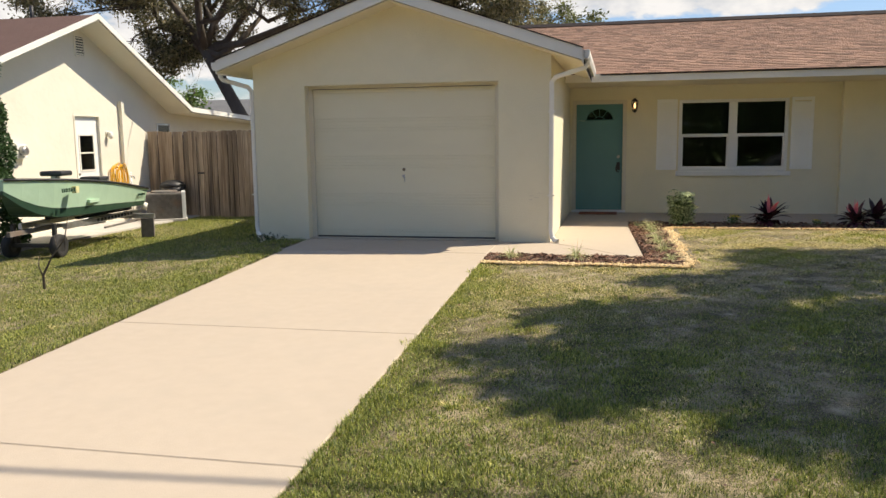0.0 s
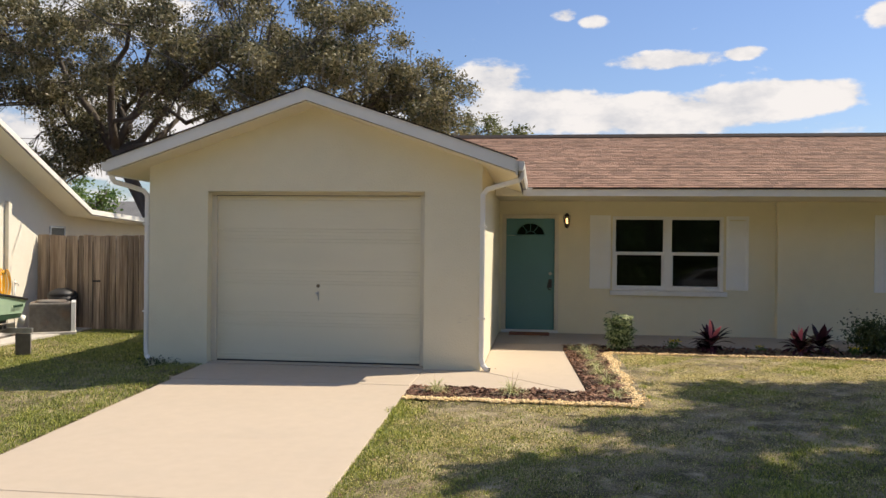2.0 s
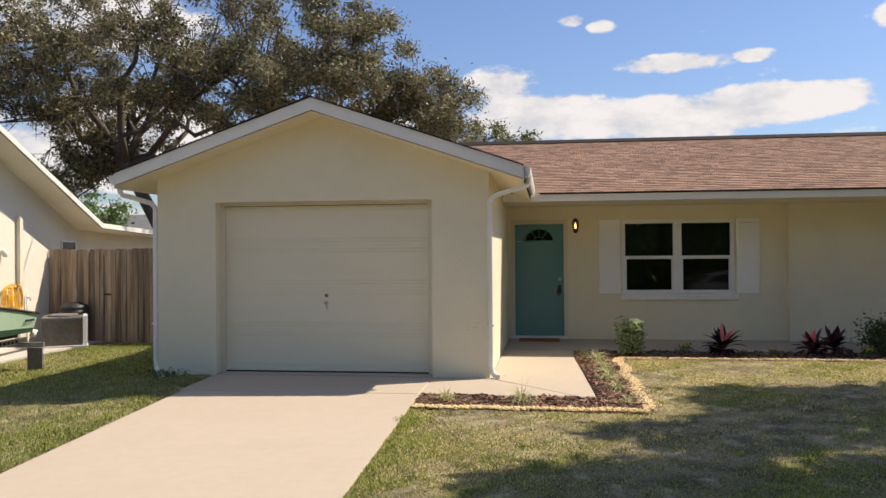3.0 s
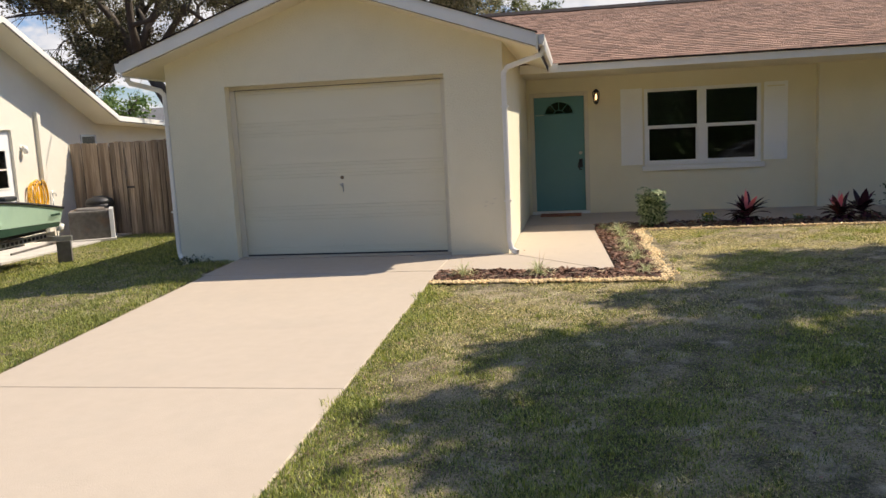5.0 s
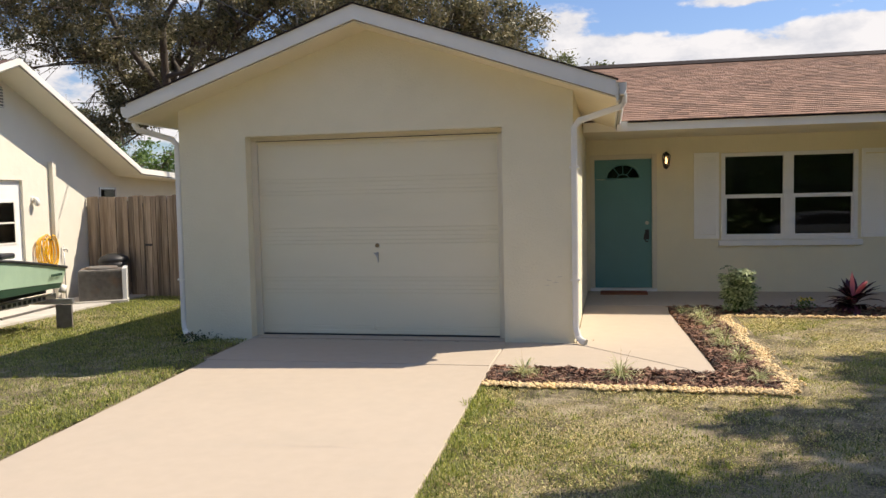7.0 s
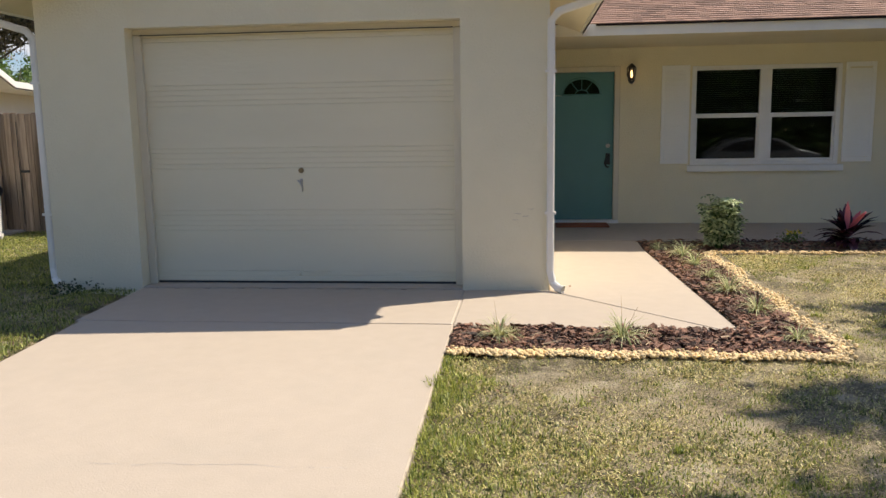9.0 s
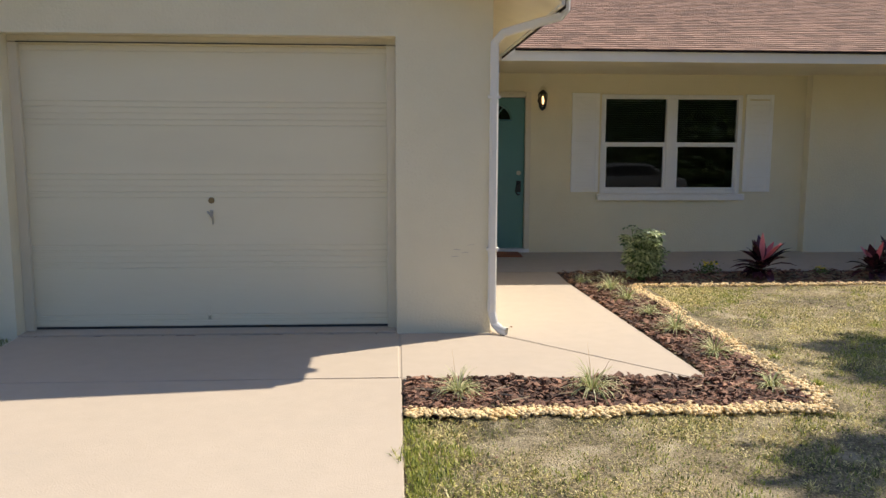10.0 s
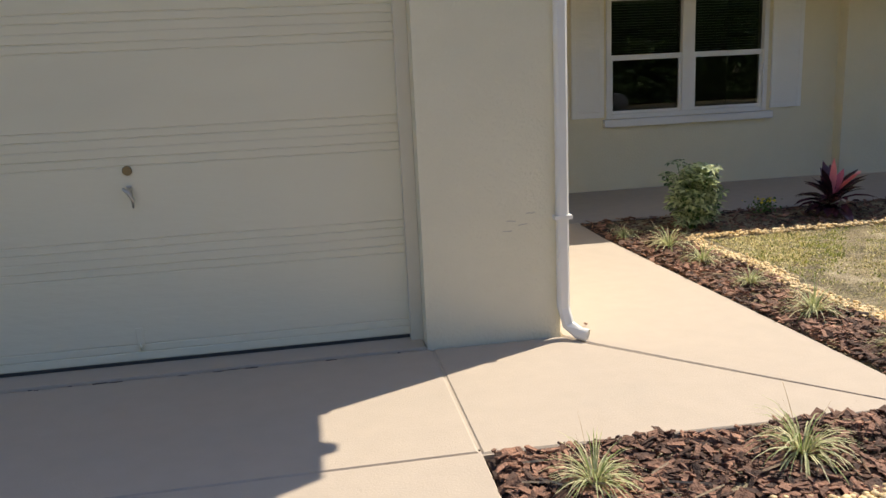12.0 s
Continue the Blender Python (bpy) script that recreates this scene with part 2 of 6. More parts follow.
CEDAR = leaf_material("conifer_leaf", (0.03, 0.065, 0.02), (0.06, 0.12, 0.035), 0.2)
CARPAINT = material("grey_car_paint", (0.22, 0.22, 0.23), (0.20, 0.20, 0.21), 0.15, 2, 1, 0.0)
ASPHALT = material("asphalt", (0.055, 0.054, 0.052), (0.075, 0.073, 0.07), 0.9, 30, 1, 0.6, 120)
MAT = material("coir_mat", (0.30, 0.10, 0.05), (0.22, 0.08, 0.04), 0.95, 40, 4, 0.6, 150)
LABEL_Y = material("faded_yellow_sticker", (0.75, 0.70, 0.30), (0.65, 0.62, 0.35), 0.6, 5, 1, 0.0)
STRIP = material("dark_rubber_seal", (0.03, 0.03, 0.03), (0.05, 0.05, 0.045), 0.8, 8, 1, 0.1)
FLASH = material("dark_drip_edge", (0.022, 0.012, 0.010), (0.015, 0.009, 0.008), 0.98, 8, 1, 0.1)


def glass_material():
    m = bpy.data.materials.new("window_glass")
    m.use_nodes = True
    nt = m.node_tree
    nt.nodes.remove(nt.nodes["Principled BSDF"])
    fr = nt.nodes.new("ShaderNodeFresnel")
    fr.inputs["IOR"].default_value = 1.6
    ad = nt.nodes.new("ShaderNodeMath")
    ad.operation = "MULTIPLY"
    ad.inputs[1].default_value = 0.9
    gl = nt.nodes.new("ShaderNodeBsdfGlossy")
    gl.inputs["Roughness"].default_value = 0.015
    tr = nt.nodes.new("ShaderNodeBsdfTransparent")
    tr.inputs["Color"].default_value = (0.55, 0.60, 0.58, 1)
    ms = nt.nodes.new("ShaderNodeMixShader")
    nt.links.new(fr.outputs[0], ad.inputs[0])
    nt.links.new(ad.outputs[0], ms.inputs[0])
    nt.links.new(tr.outputs[0], ms.inputs[1])
    nt.links.new(gl.outputs[0], ms.inputs[2])
    nt.links.new(ms.outputs[0], nt.nodes["Material Output"].inputs["Surface"])
    return m


GLASS = glass_material()


def glow_material(name, color, strength):
    m = bpy.data.materials.new(name)
    m.use_nodes = True
    b = m.node_tree.nodes["Principled BSDF"]
    b.inputs["Base Color"].default_value = (*color, 1)
    b.inputs["Emission Color"].default_value = (*color, 1)
    b.inputs["Emission Strength"].default_value = strength
    return m


BULB = glow_material("warm_bulb", (1.0, 0.60, 0.25), 2.2)
SHUTTER = material("cream_shutter_paint", (0.88, 0.88, 0.84), (0.84, 0.84, 0.80), 0.5, 6, 1.0, 0.05)


# ---- mesh helpers ----
def box(bm, x0, x1, y0, y1, z0, z1, m=None, bevel=0.0):
    vs = [bm.verts.new((x, y, z)) for x in (x0, x1) for y in (y0, y1) for z in (z0, z1)]
    fs = [bm.faces.new([vs[i] for i in f]) for f in ((0, 1, 3, 2), (4, 6, 7, 5), (0, 4, 5, 1), (2, 3, 7, 6), (0, 2, 6, 4), (1, 5, 7, 3))]
    if bevel:
        es = list({e for f in fs for e in f.edges})
        r = bmesh.ops.bevel(bm, geom=es, offset=bevel, segments=2, profile=0.5, affect="EDGES")
        vs = list({v for f in r["faces"] for v in f.verts} | {v for v in vs if v.is_valid})
    if m is not None:
        bmesh.ops.transform(bm, matrix=m, verts=vs)
    return vs


def prism(bm, pts, axis, a, b):
    """A closed outline of 2D points carried along an axis from a to b."""
    def at(p, q):
        return {"x": (q, p[0], p[1]), "y": (p[0], q, p[1]), "z": (p[0], p[1], q)}[axis]
    lo, hi = [bm.verts.new(at(p, a)) for p in pts], [bm.verts.new(at(p, b)) for p in pts]
    n = len(pts)
    fs = [bm.faces.new(lo[::-1]), bm.faces.new(hi)]
    for i in range(n):
        fs.append(bm.faces.new((lo[i], lo[(i + 1) % n], hi[(i + 1) % n], hi[i])))
    bmesh.ops.recalc_face_normals(bm, faces=fs)
    return lo + hi


def tube(bm, pts, radii, sides=8, cap=True):
    """A round tube through points, with a radius at each."""
    pts = [Vector(p) for p in pts]
    rings, up = [], Vector((0.13, 0.27, 0.95)).normalized()
    for i, p in enumerate(pts):
        d = (pts[min(i + 1, len(pts) - 1)] - pts[max(i - 1, 0)]).normalized()
        side = d.cross(up)
        if side.length < 0.05:
            side = d.cross(Vector((1, 0, 0)))
        side.normalize()
        other = side.cross(d)
        r = radii[i] if hasattr(radii, "__len__") else radii
        rings.append([bm.verts.new(p + (side * math.cos(2 * math.pi * k / sides) + other * math.sin(2 * math.pi * k / sides)) * r) for k in range(sides)])
    for a, b in zip(rings, rings[1:]):
        for k in range(sides):
            bm.faces.new((a[k], a[(k + 1) % sides], b[(k + 1) % sides], b[k])).smooth = True
    if cap:
        bm.faces.new(rings[0][::-1])
        bm.faces.new(rings[-1])


def part(name, bm, mat, parent=None, label="", kind="", smooth=False):
    me = bpy.data.meshes.new(name)
    bmesh.ops.recalc_face_normals(bm, faces=bm.faces[:])
    bm.to_mesh(me)
    bm.free()
    me.materials.append(mat)
    if smooth:
        for p in me.polygons:
            p.use_smooth = True
    ob = new(name, me)
    ob.parent = parent
    return tagged(ob, label=label, kind=kind)


def boxes(name, specs, mat, parent=None, label="", kind="", bevel=0.0, m=None):
    bm = bmesh.new()
    for s in specs:
        box(bm, *s, m=m, bevel=bevel)
    return part(name, bm, mat, parent, label, kind)


def thing(name, at=(0, 0, 0), label="", category="", group="", kind=""):
    ob = new(name)
    ob.location = at
    return tagged(ob, label, category, group, kind)


def raw_mesh(name, verts, faces, mat, parent=None, kind="", label="", smooth=False):
    me = bpy.data.meshes.new(name)
    verts = np.asarray(verts, dtype=np.float32).reshape(-1, 3)
    faces = np.asarray(faces, dtype=np.int32)
    n, k = faces.shape
    me.vertices.add(len(verts))
    me.vertices.foreach_set("co", verts.ravel())
    me.loops.add(n * k)
    me.loops.foreach_set("vertex_index", faces.ravel())
    me.polygons.add(n)
    me.polygons.foreach_set("loop_start", np.arange(0, n * k, k, dtype=np.int32))
    me.polygons.foreach_set("use_smooth", np.full(n, smooth, dtype=bool))
    me.update(calc_edges=True)
    me.materials.append(mat)
    ob = new(name, me)
    ob.parent = parent
    return tagged(ob, label=label, kind=kind)


def smooth01(v):
    v = np.clip(v, 0, 1)
    return v * v * (3 - 2 * v)


def slope_z(y):
    """Height of the paving, level by the house and falling to the street."""
    return -0.038 * np.clip(10.5 - y, 0, 13) - 0.12 * np.clip(-2.5 - y, 0, 3)


def ground_z(x, y):
    return slope_z(y) - 0.26 * smooth01((-4.7 - x) / 3.4) * smooth01((y - 5) / 5) - 0.07 * smooth01((-4.2 - x) / 0.6)


# ---- ground ----
def make_ground():
    def axis(lo, hi, step, far):
        inner = np.arange(lo, hi + 0.001, step)
        out = []
        d, v = step * 1.5, hi
        while v < far:
            v += d
            d *= 1.35
            out.append(v)
        lower = []
        d, v = step * 1.5, lo
        while v > -far:
            v -= d
            d *= 1.35
            lower.append(v)
        return np.concatenate([lower[::-1], inner, out])
    xs, ys = axis(-12, 8, 0.2, 400), axis(-1, 20, 0.2, 400)
    X, Y = np.meshgrid(xs, ys, indexing="ij")
    Z = ground_z(X, Y) - 0.006 + 0.005 * np.sin(X * 2.1 + np.sin(Y * 1.3)) * np.sin(Y * 1.7 + 0.6 * X)
    under = (X > -4.6) & (X < 11) & (Y > 11.5) & (Y < 22)
    Z = np.where(under & ~((X > 0.75) & (Y < 14.5)), -0.08, Z)
    Z = np.where((X > -3.9) & (X < 0.65) & (Y > 10.55) & (Y < 14.6), -0.08, Z)
    drive = (X > -3.95) & (X < -0.95) & (Y <= 10.7)
    Z = np.where(drive, Z - 0.07, Z)
    Z = np.where((Y < -5.3) & (Y > -11.7), Z - 0.1, Z)
    n, k = X.shape
    idx = np.arange(n * k).reshape(n, k)
    f = np.stack([idx[:-1, :-1], idx[1:, :-1], idx[1:, 1:], idx[:-1, 1:]], -1).reshape(-1, 4)
    g = raw_mesh("ground", np.stack([X, Y, Z], -1), f, GROUND, kind="structure", smooth=True)
    tagged(g, "sandy ground of a patchy front lawn", "ground")


make_ground()


def slab(parent, name, pts, top, mat, label=""):
    """A paving slab with a rounded edge; its top follows the slope."""
    bm = bmesh.new()
    n = len(pts)
    cx, cy = sum(p[0] for p in pts) / n, sum(p[1] for p in pts) / n
    inner = [(p[0] + (cx - p[0]) / max(0.01, math.hypot(cx - p[0], cy - p[1])) * 0.012, p[1] + (cy - p[1]) / max(0.01, math.hypot(cx - p[0], cy - p[1])) * 0.012) for p in pts]
    a = [bm.verts.new((x, y, top + float(slope_z(y)))) for x, y in inner]
    b = [bm.verts.new((x, y, top + float(slope_z(y)) - 0.008)) for x, y in pts]
    c = [bm.verts.new((x, y, top + float(slope_z(y)) - 0.12)) for x, y in pts]
    bm.faces.new(a)
    for lo, hi in ((b, a), (c, b)):
        for i in range(n):
            bm.faces.new((lo[i], lo[(i + 1) % n], hi[(i + 1) % n], hi[i]))
    return part(name, bm, mat, parent, label)


def make_driveway():
    d = thing("driveway", (0, 0, 0), "beige painted concrete driveway with saw-cut joints, clean and sunlit", "driveway", kind="structure")
    g = 0.004
    for y0, y1 in ((-2.45, 1.6), (1.6 + g, 4.55), (4.55 + g, 6.95), (6.95 + g, 10.51)):
        xl0, xl1 = (-4.3 if y0 < 0 else -3.78), -3.78
        slab(d, "slab", [(xl0, y0), (-1.12, y0), (-1.12, y1), (xl1, y1)], 0.0, CONCRETE)
    slab(d, "slab", [(-3.83, 10.522), (-1.128, 10.522), (-1.128, 11.655), (-3.886, 11.655)], 0.0, CONCRETE)
    slab(d, "slab", [(-3.884, 11.66), (-1.15, 11.66), (-1.15, 12.1), (-3.884, 12.1)], 0.012, CONCRETE)
    rng = random.Random(12)
    for y0, xa, xb in ((8.36, -2.5, -1.35), (9.5, -3.3, -2.9)):
        bm = bmesh.new()
        prev, x, yy = None, xa, y0
        while x < xb:
            z = float(slope_z(yy)) + 0.0008
            cur = (bm.verts.new((x, yy - 0.0018, z)), bm.verts.new((x, yy + 0.0018, z)))
            if prev and rng.random() < 0.72:
                bm.faces.new((prev[0], cur[0], cur[1], prev[1]))
            prev = cur
            x += rng.uniform(0.02, 0.05)
            yy += rng.uniform(-0.008, 0.009)
        part("crack", bm, PORCH, d, "hairline crack in the concrete")
    bm = bmesh.new()
    for k in range(16):
        cx, cy = rng.uniform(-3.8, -1.2), 11.652 + rng.uniform(-0.012, 0.004)
        rx, ry = rng.choice((0.012, 0.018, 0.035)), rng.uniform(0.004, 0.009)
        z = 0.0012
        bm.faces.new([bm.verts.new((cx + rx * math.cos(q) * rng.uniform(0.7, 1.2), cy + ry * math.sin(q), z)) for q in [i * math.pi / 4 for i in range(8)]])
    part("chipped_edge", bm, DARK_GAP, d, "dark chipped spots along the joint before the door")
    w = thing("walkway", (0, 0, 0), "beige painted concrete walkway from driveway to front door", "walkway", kind="structure")
    slab(w, "slab", [(-1.122, 10.505), (0.62, 10.452), (-0.345, 11.50), (-0.45, 11.65), (-1.122, 11.65)], 0.0, CONCRETE)
    slab(w, "slab", [(0.629, 10.452), (0.735, 10.448), (0.60, 13.80), (0.62, 14.46), (-0.44, 14.46), (-0.44, 11.655), (-0.338, 11.508)], 0.0, CONCRETE)
    slab(w, "slab", [(-0.44, 14.468), (9.5, 14.468), (9.5, 16.06), (-0.44, 16.06)], 0.0, PORCH, "grey concrete in the shade of the eaves")
    boxes("joint_filler", [(-1.14, -1.11, 10.55, 11.64, -0.1, -0.006), (-3.8, 0.7, 10.500, 10.535, -0.1, -0.007)], CONCRETE, d)
    r = thing("street", (0, 0, 0), "grey asphalt street in front of the lawn", "street", kind="structure")
    boxes("street_surface", [(-90, 90, -11.5, -5.5, -0.95, -0.84)], ASPHALT, r)


make_driveway()


# ---- the house ----
GX0, GX1, GY = -4.655, -0.45, 11.66
GE0, GE1, GRX, GRZ, GEZ, GFY = -5.00, -0.04, -2.52, 3.335, 2.485, 11.24
HY, EY, EZ, RY, RZ = 16.08, 14.52, 2.42, 18.4, 3.73


def gable_z(x):
    return GRZ - (GRZ - GEZ) * abs(x - GRX) / (GE1 - GRX)


def make_garage():
    w = thing("wall_garage", (0, 0, 0), "cream stuccoed front and side walls of the attached garage", "wall", kind="structure")
    t = 0.19
    oz = 2.15
    bm = bmesh.new()
    prism(bm, [(GX0, -0.15), (-3.886, -0.15), (-3.886, oz), (-1.147, oz), (-1.147, -0.15), (GX1, -0.15), (GX1, gable_z(GX1) - 0.135), (GRX, GRZ - 0.135), (GX0, gable_z(GX0) - 0.135)], "y", GY, GY + t)
    part("front_wall", bm, STUCCO, w)
    boxes("side_wall", [(GX0, GX0 + t, GY + t, 19.4, -0.3, 2.462)], STUCCO, w)
    boxes("side_wall", [(GX1 - t, GX1, GY + t, HY, -0.15, 2.482)], STUCCO, w)
    boxes("door_stop", [(-3.886, -3.82, GY + 0.13, GY + 0.172, 0, oz - 0.05), (-1.213, -1.147, GY + 0.13, GY + 0.172, 0, oz - 0.05)], TRIM, w, "cream stop moulding", bevel=0.004)
    boxes("door_stop", [(-3.886, -1.147, GY + 0.13, GY + 0.172, oz - 0.045, oz)], TRIM, w, bevel=0.004)
    boxes("weather_strip", [(-3.82, -1.213, GY + 0.118, GY + 0.129, oz - 0.052, oz - 0.046)], STRIP, w, "dark weather strip over the garage door")
    rng = random.Random(6)
    bm = bmesh.new()
    for sx, sz in ((-0.72, 0.62), (-0.66, 0.60), (-0.62, 0.655), (-0.74, 0.57)):
        n = 5
        for k in range(n - 1):
            xa = sx + k * 0.012
            za = sz + rng.uniform(-0.003, 0.003)
            bm.faces.new([bm.verts.new(q) for q in ((xa, GY - 0.0015, za), (xa + 0.011, GY - 0.0015, za + 0.002), (xa + 0.011, GY - 0.0015, za + 0.005), (xa, GY - 0.0015, za + 0.004))])
    part("scuff", bm, PORCH, w, "small grey scuffs on the stucco")
    # Dark sheet in place of the unlit garage behind the door.
    boxes("garage_interior", [(-4.4, -0.7, 12.35, 12.4, 0, 2.3)], DARK, w)

    d = thing("garage_door", (0, 0, 0), "cream four-section steel garage door, closed, with fine pressed lines", "garage door", kind="structure")
    z0, z1, y = 0.030, 2.135, GY + 0.175
    h = (z1 - z0) / 4
    for i in range(4):
        a, b = z0 + i * h, z0 + (i + 1) * h
        prof = [(y + 0.04, a + 0.0003), (y + 0.0025, a + 0.0003), (y, a + 0.006)]
        for gz_ in (a + 0.045, a + 0.085, b - 0.085, b - 0.045):
            prof += [(y, gz_ - 0.005), (y + 0.005, gz_), (y, gz_ + 0.005)]
        prof += [(y, b - 0.006), (y + 0.0025, b - 0.0003), (y + 0.04, b - 0.0003)]
        bm = bmesh.new()
        prism(bm, prof, "x", -3.875, -1.158)
        part("door_section", bm, GARAGE_WHITE, d)
    boxes("rubber_seal", [(-3.875, -1.158, y, y + 0.04, 0.013, 0.029)], STRIP, d, "black rubber bottom seal")
    bm = bmesh.new()
    tube(bm, [(-2.51, y + 0.002, 0.975), (-2.51, y - 0.012, 0.975)], [0.024, 0.021], 20)
    part("lock_cylinder", bm, BRASS, d, "round brass lock", smooth=False)
    bm = bmesh.new()
    tube(bm, [(-2.51, y, 0.885), (-2.51, y - 0.03, 0.885)], 0.010, 12)
    box(bm, -2.522, -2.498, y - 0.008, y, 0.85, 0.905, bevel=0.003)
    tube(bm, [(-2.535, y - 0.03, 0.895), (-2.51, y - 0.034, 0.875), (-2.495, y - 0.032, 0.84), (-2.497, y - 0.028, 0.80)], [0.007, 0.010, 0.008, 0.005], 10)
    part("lock_handle", bm, CHROME, d, "small nickel turning handle")
    bm = bmesh.new()
    box(bm, -2.57, -2.535, y - 0.006, y, 0.105, 0.2, bevel=0.003)
    tube(bm, [(-2.552, y - 0.004, 0.12), (-2.552, y - 0.014, 0.10), (-2.552, y - 0.004, 0.085)], 0.006, 8)
    part("lift_handle", bm, GARAGE_WHITE, d, "painted lift handle at the foot")


make_garage()


def roof_plate(bm, p0, p1, p2, p3, t):
    """A plate with its top through four points, t thick downwards."""
    top = [bm.verts.new(p) for p in (p0, p1, p2, p3)]
    low = [bm.verts.new((p[0], p[1], p[2] - t)) for p in (p0, p1, p2, p3)]
    bm.faces.new(top)
    bm.faces.new(low[::-1])
    for i in range(4):
        bm.faces.new((top[i], low[i], low[(i + 1) % 4], top[(i + 1) % 4]))


def make_roofs():
    r = thing("roof", (0, 0, 0), "low gabled roof with red-brown shingles and cream fascia", "roof", kind="structure")
    back = 17.6
    for side in (-1, 1):
        xe = GE0 if side < 0 else GE1
        bm = bmesh.new()
        roof_plate(bm, (GRX, GFY + 0.03, GRZ), (GRX, back, GRZ), (xe, back, GEZ), (xe, GFY + 0.03, GEZ), 0.03)
        part("garage_deck", bm, SHINGLE_J, r)
        bm = bmesh.new()
        roof_plate(bm, (GRX, GFY, GRZ + 0.012), (GRX, GFY + 0.028, GRZ + 0.012), (xe, GFY + 0.028, GEZ + 0.012), (xe, GFY, GEZ + 0.012), 0.145)
        part("rake_board", bm, WHITE, r, "off-white painted rake board")
        bm = bmesh.new()
        roof_plate(bm, (GRX, GFY - 0.022, GRZ + 0.025), (GRX, GFY + 0.06, GRZ + 0.025), (xe + side * 0.02, GFY + 0.06, GEZ + 0.019), (xe + side * 0.02, GFY - 0.022, GEZ + 0.019), 0.011)
        part("shingle_edge", bm, FLASH, r, "dark shingle edge over the rake board")
        wx = GX0 if side < 0 else GX1
        bm = bmesh.new()
        roof_plate(bm, (GRX, GFY + 0.028, GRZ - 0.14), (GRX, GY, GRZ - 0.14), (xe, GY, GEZ - 0.14), (xe, GFY + 0.028, GEZ - 0.14), 0.012)
        part("rake_soffit", bm, SOFFIT, r)
        bm = bmesh.new()
        far = 14.5 if side > 0 else 19.4
        roof_plate(bm, (wx, GY + 0.001, gable_z(wx) - 0.14), (wx, far, gable_z(wx) - 0.14), (xe, far, GEZ - 0.14), (xe, GY + 0.001, GEZ - 0.14), 0.012)
        part("side_soffit", bm, SOFFIT, r)
        boxes("eave_fascia", [(xe - 0.012 + 0.012 * side, xe + 0.012 + 0.012 * side, GFY + 0.03, 14.5 if side > 0 else 19.4, GEZ - 0.17, GEZ - 0.005)], WHITE, r)
    # Dark strip added for the shade between eave board and gutter; no real flashing.
    boxes("gap_flashing", [(GE1 + 0.0245, GE1 + 0.0265, GFY + 0.02, 14.44, GEZ - 0.192, GEZ - 0.012)], FLASH, r, "dark strip standing in for shade between the eave board and the gutter")
    boxes("fascia", [(-0.44, 12.0, EY - 0.02, EY, EZ - 0.135, EZ - 0.008)], WHITE, r, "cream painted fascia under the shingles")
    boxes("fascia_return", [(-0.02, 0.13, EY - 0.05, EY - 0.021, EZ - 0.14, EZ - 0.012)], WHITE, r, "off-white boxed end of the fascia")
    boxes("drip_edge", [(0.131, 12.0, EY - 0.052, EY - 0.021, EZ - 0.030, EZ - 0.012)], FLASH, r, "dark brown metal drip edge")
    bm = bmesh.new()
    roof_plate(bm, (-0.45, EY, EZ - 0.115), (12.0, EY, EZ - 0.115), (12.0, HY, EZ - 0.115), (-0.45, HY, EZ - 0.115), 0.015)
    part("front_soffit", bm, SOFFIT, r)
    bm = bmesh.new()
    roof_plate(bm, (-4.6, EY + 0.005, EZ - 0.02), (12.0, EY + 0.005, EZ - 0.02), (12.0, RY, RZ - 0.03), (-4.6, RY, RZ - 0.03), 0.04)
    part("main_deck", bm, SHINGLE_J, r)
    bm = bmesh.new()
    roof_plate(bm, (-4.6, RY, RZ - 0.012), (12.0, RY, RZ - 0.012), (12.0, 22.3, EZ), (-4.6, 22.3, EZ), 0.05)
    part("rear_deck", bm, SHINGLE_J, r)
    bm = bmesh.new()
    prism(bm, [(RY - 0.15, RZ - 0.035), (RY, RZ + 0.045), (RY + 0.15, RZ - 0.035), (RY, RZ + 0.01)], "x", -4.6, 12.0)
    part("ridge_cap", bm, FLASH, r, "dark ridge cap")
    return r


ROOF = make_roofs()


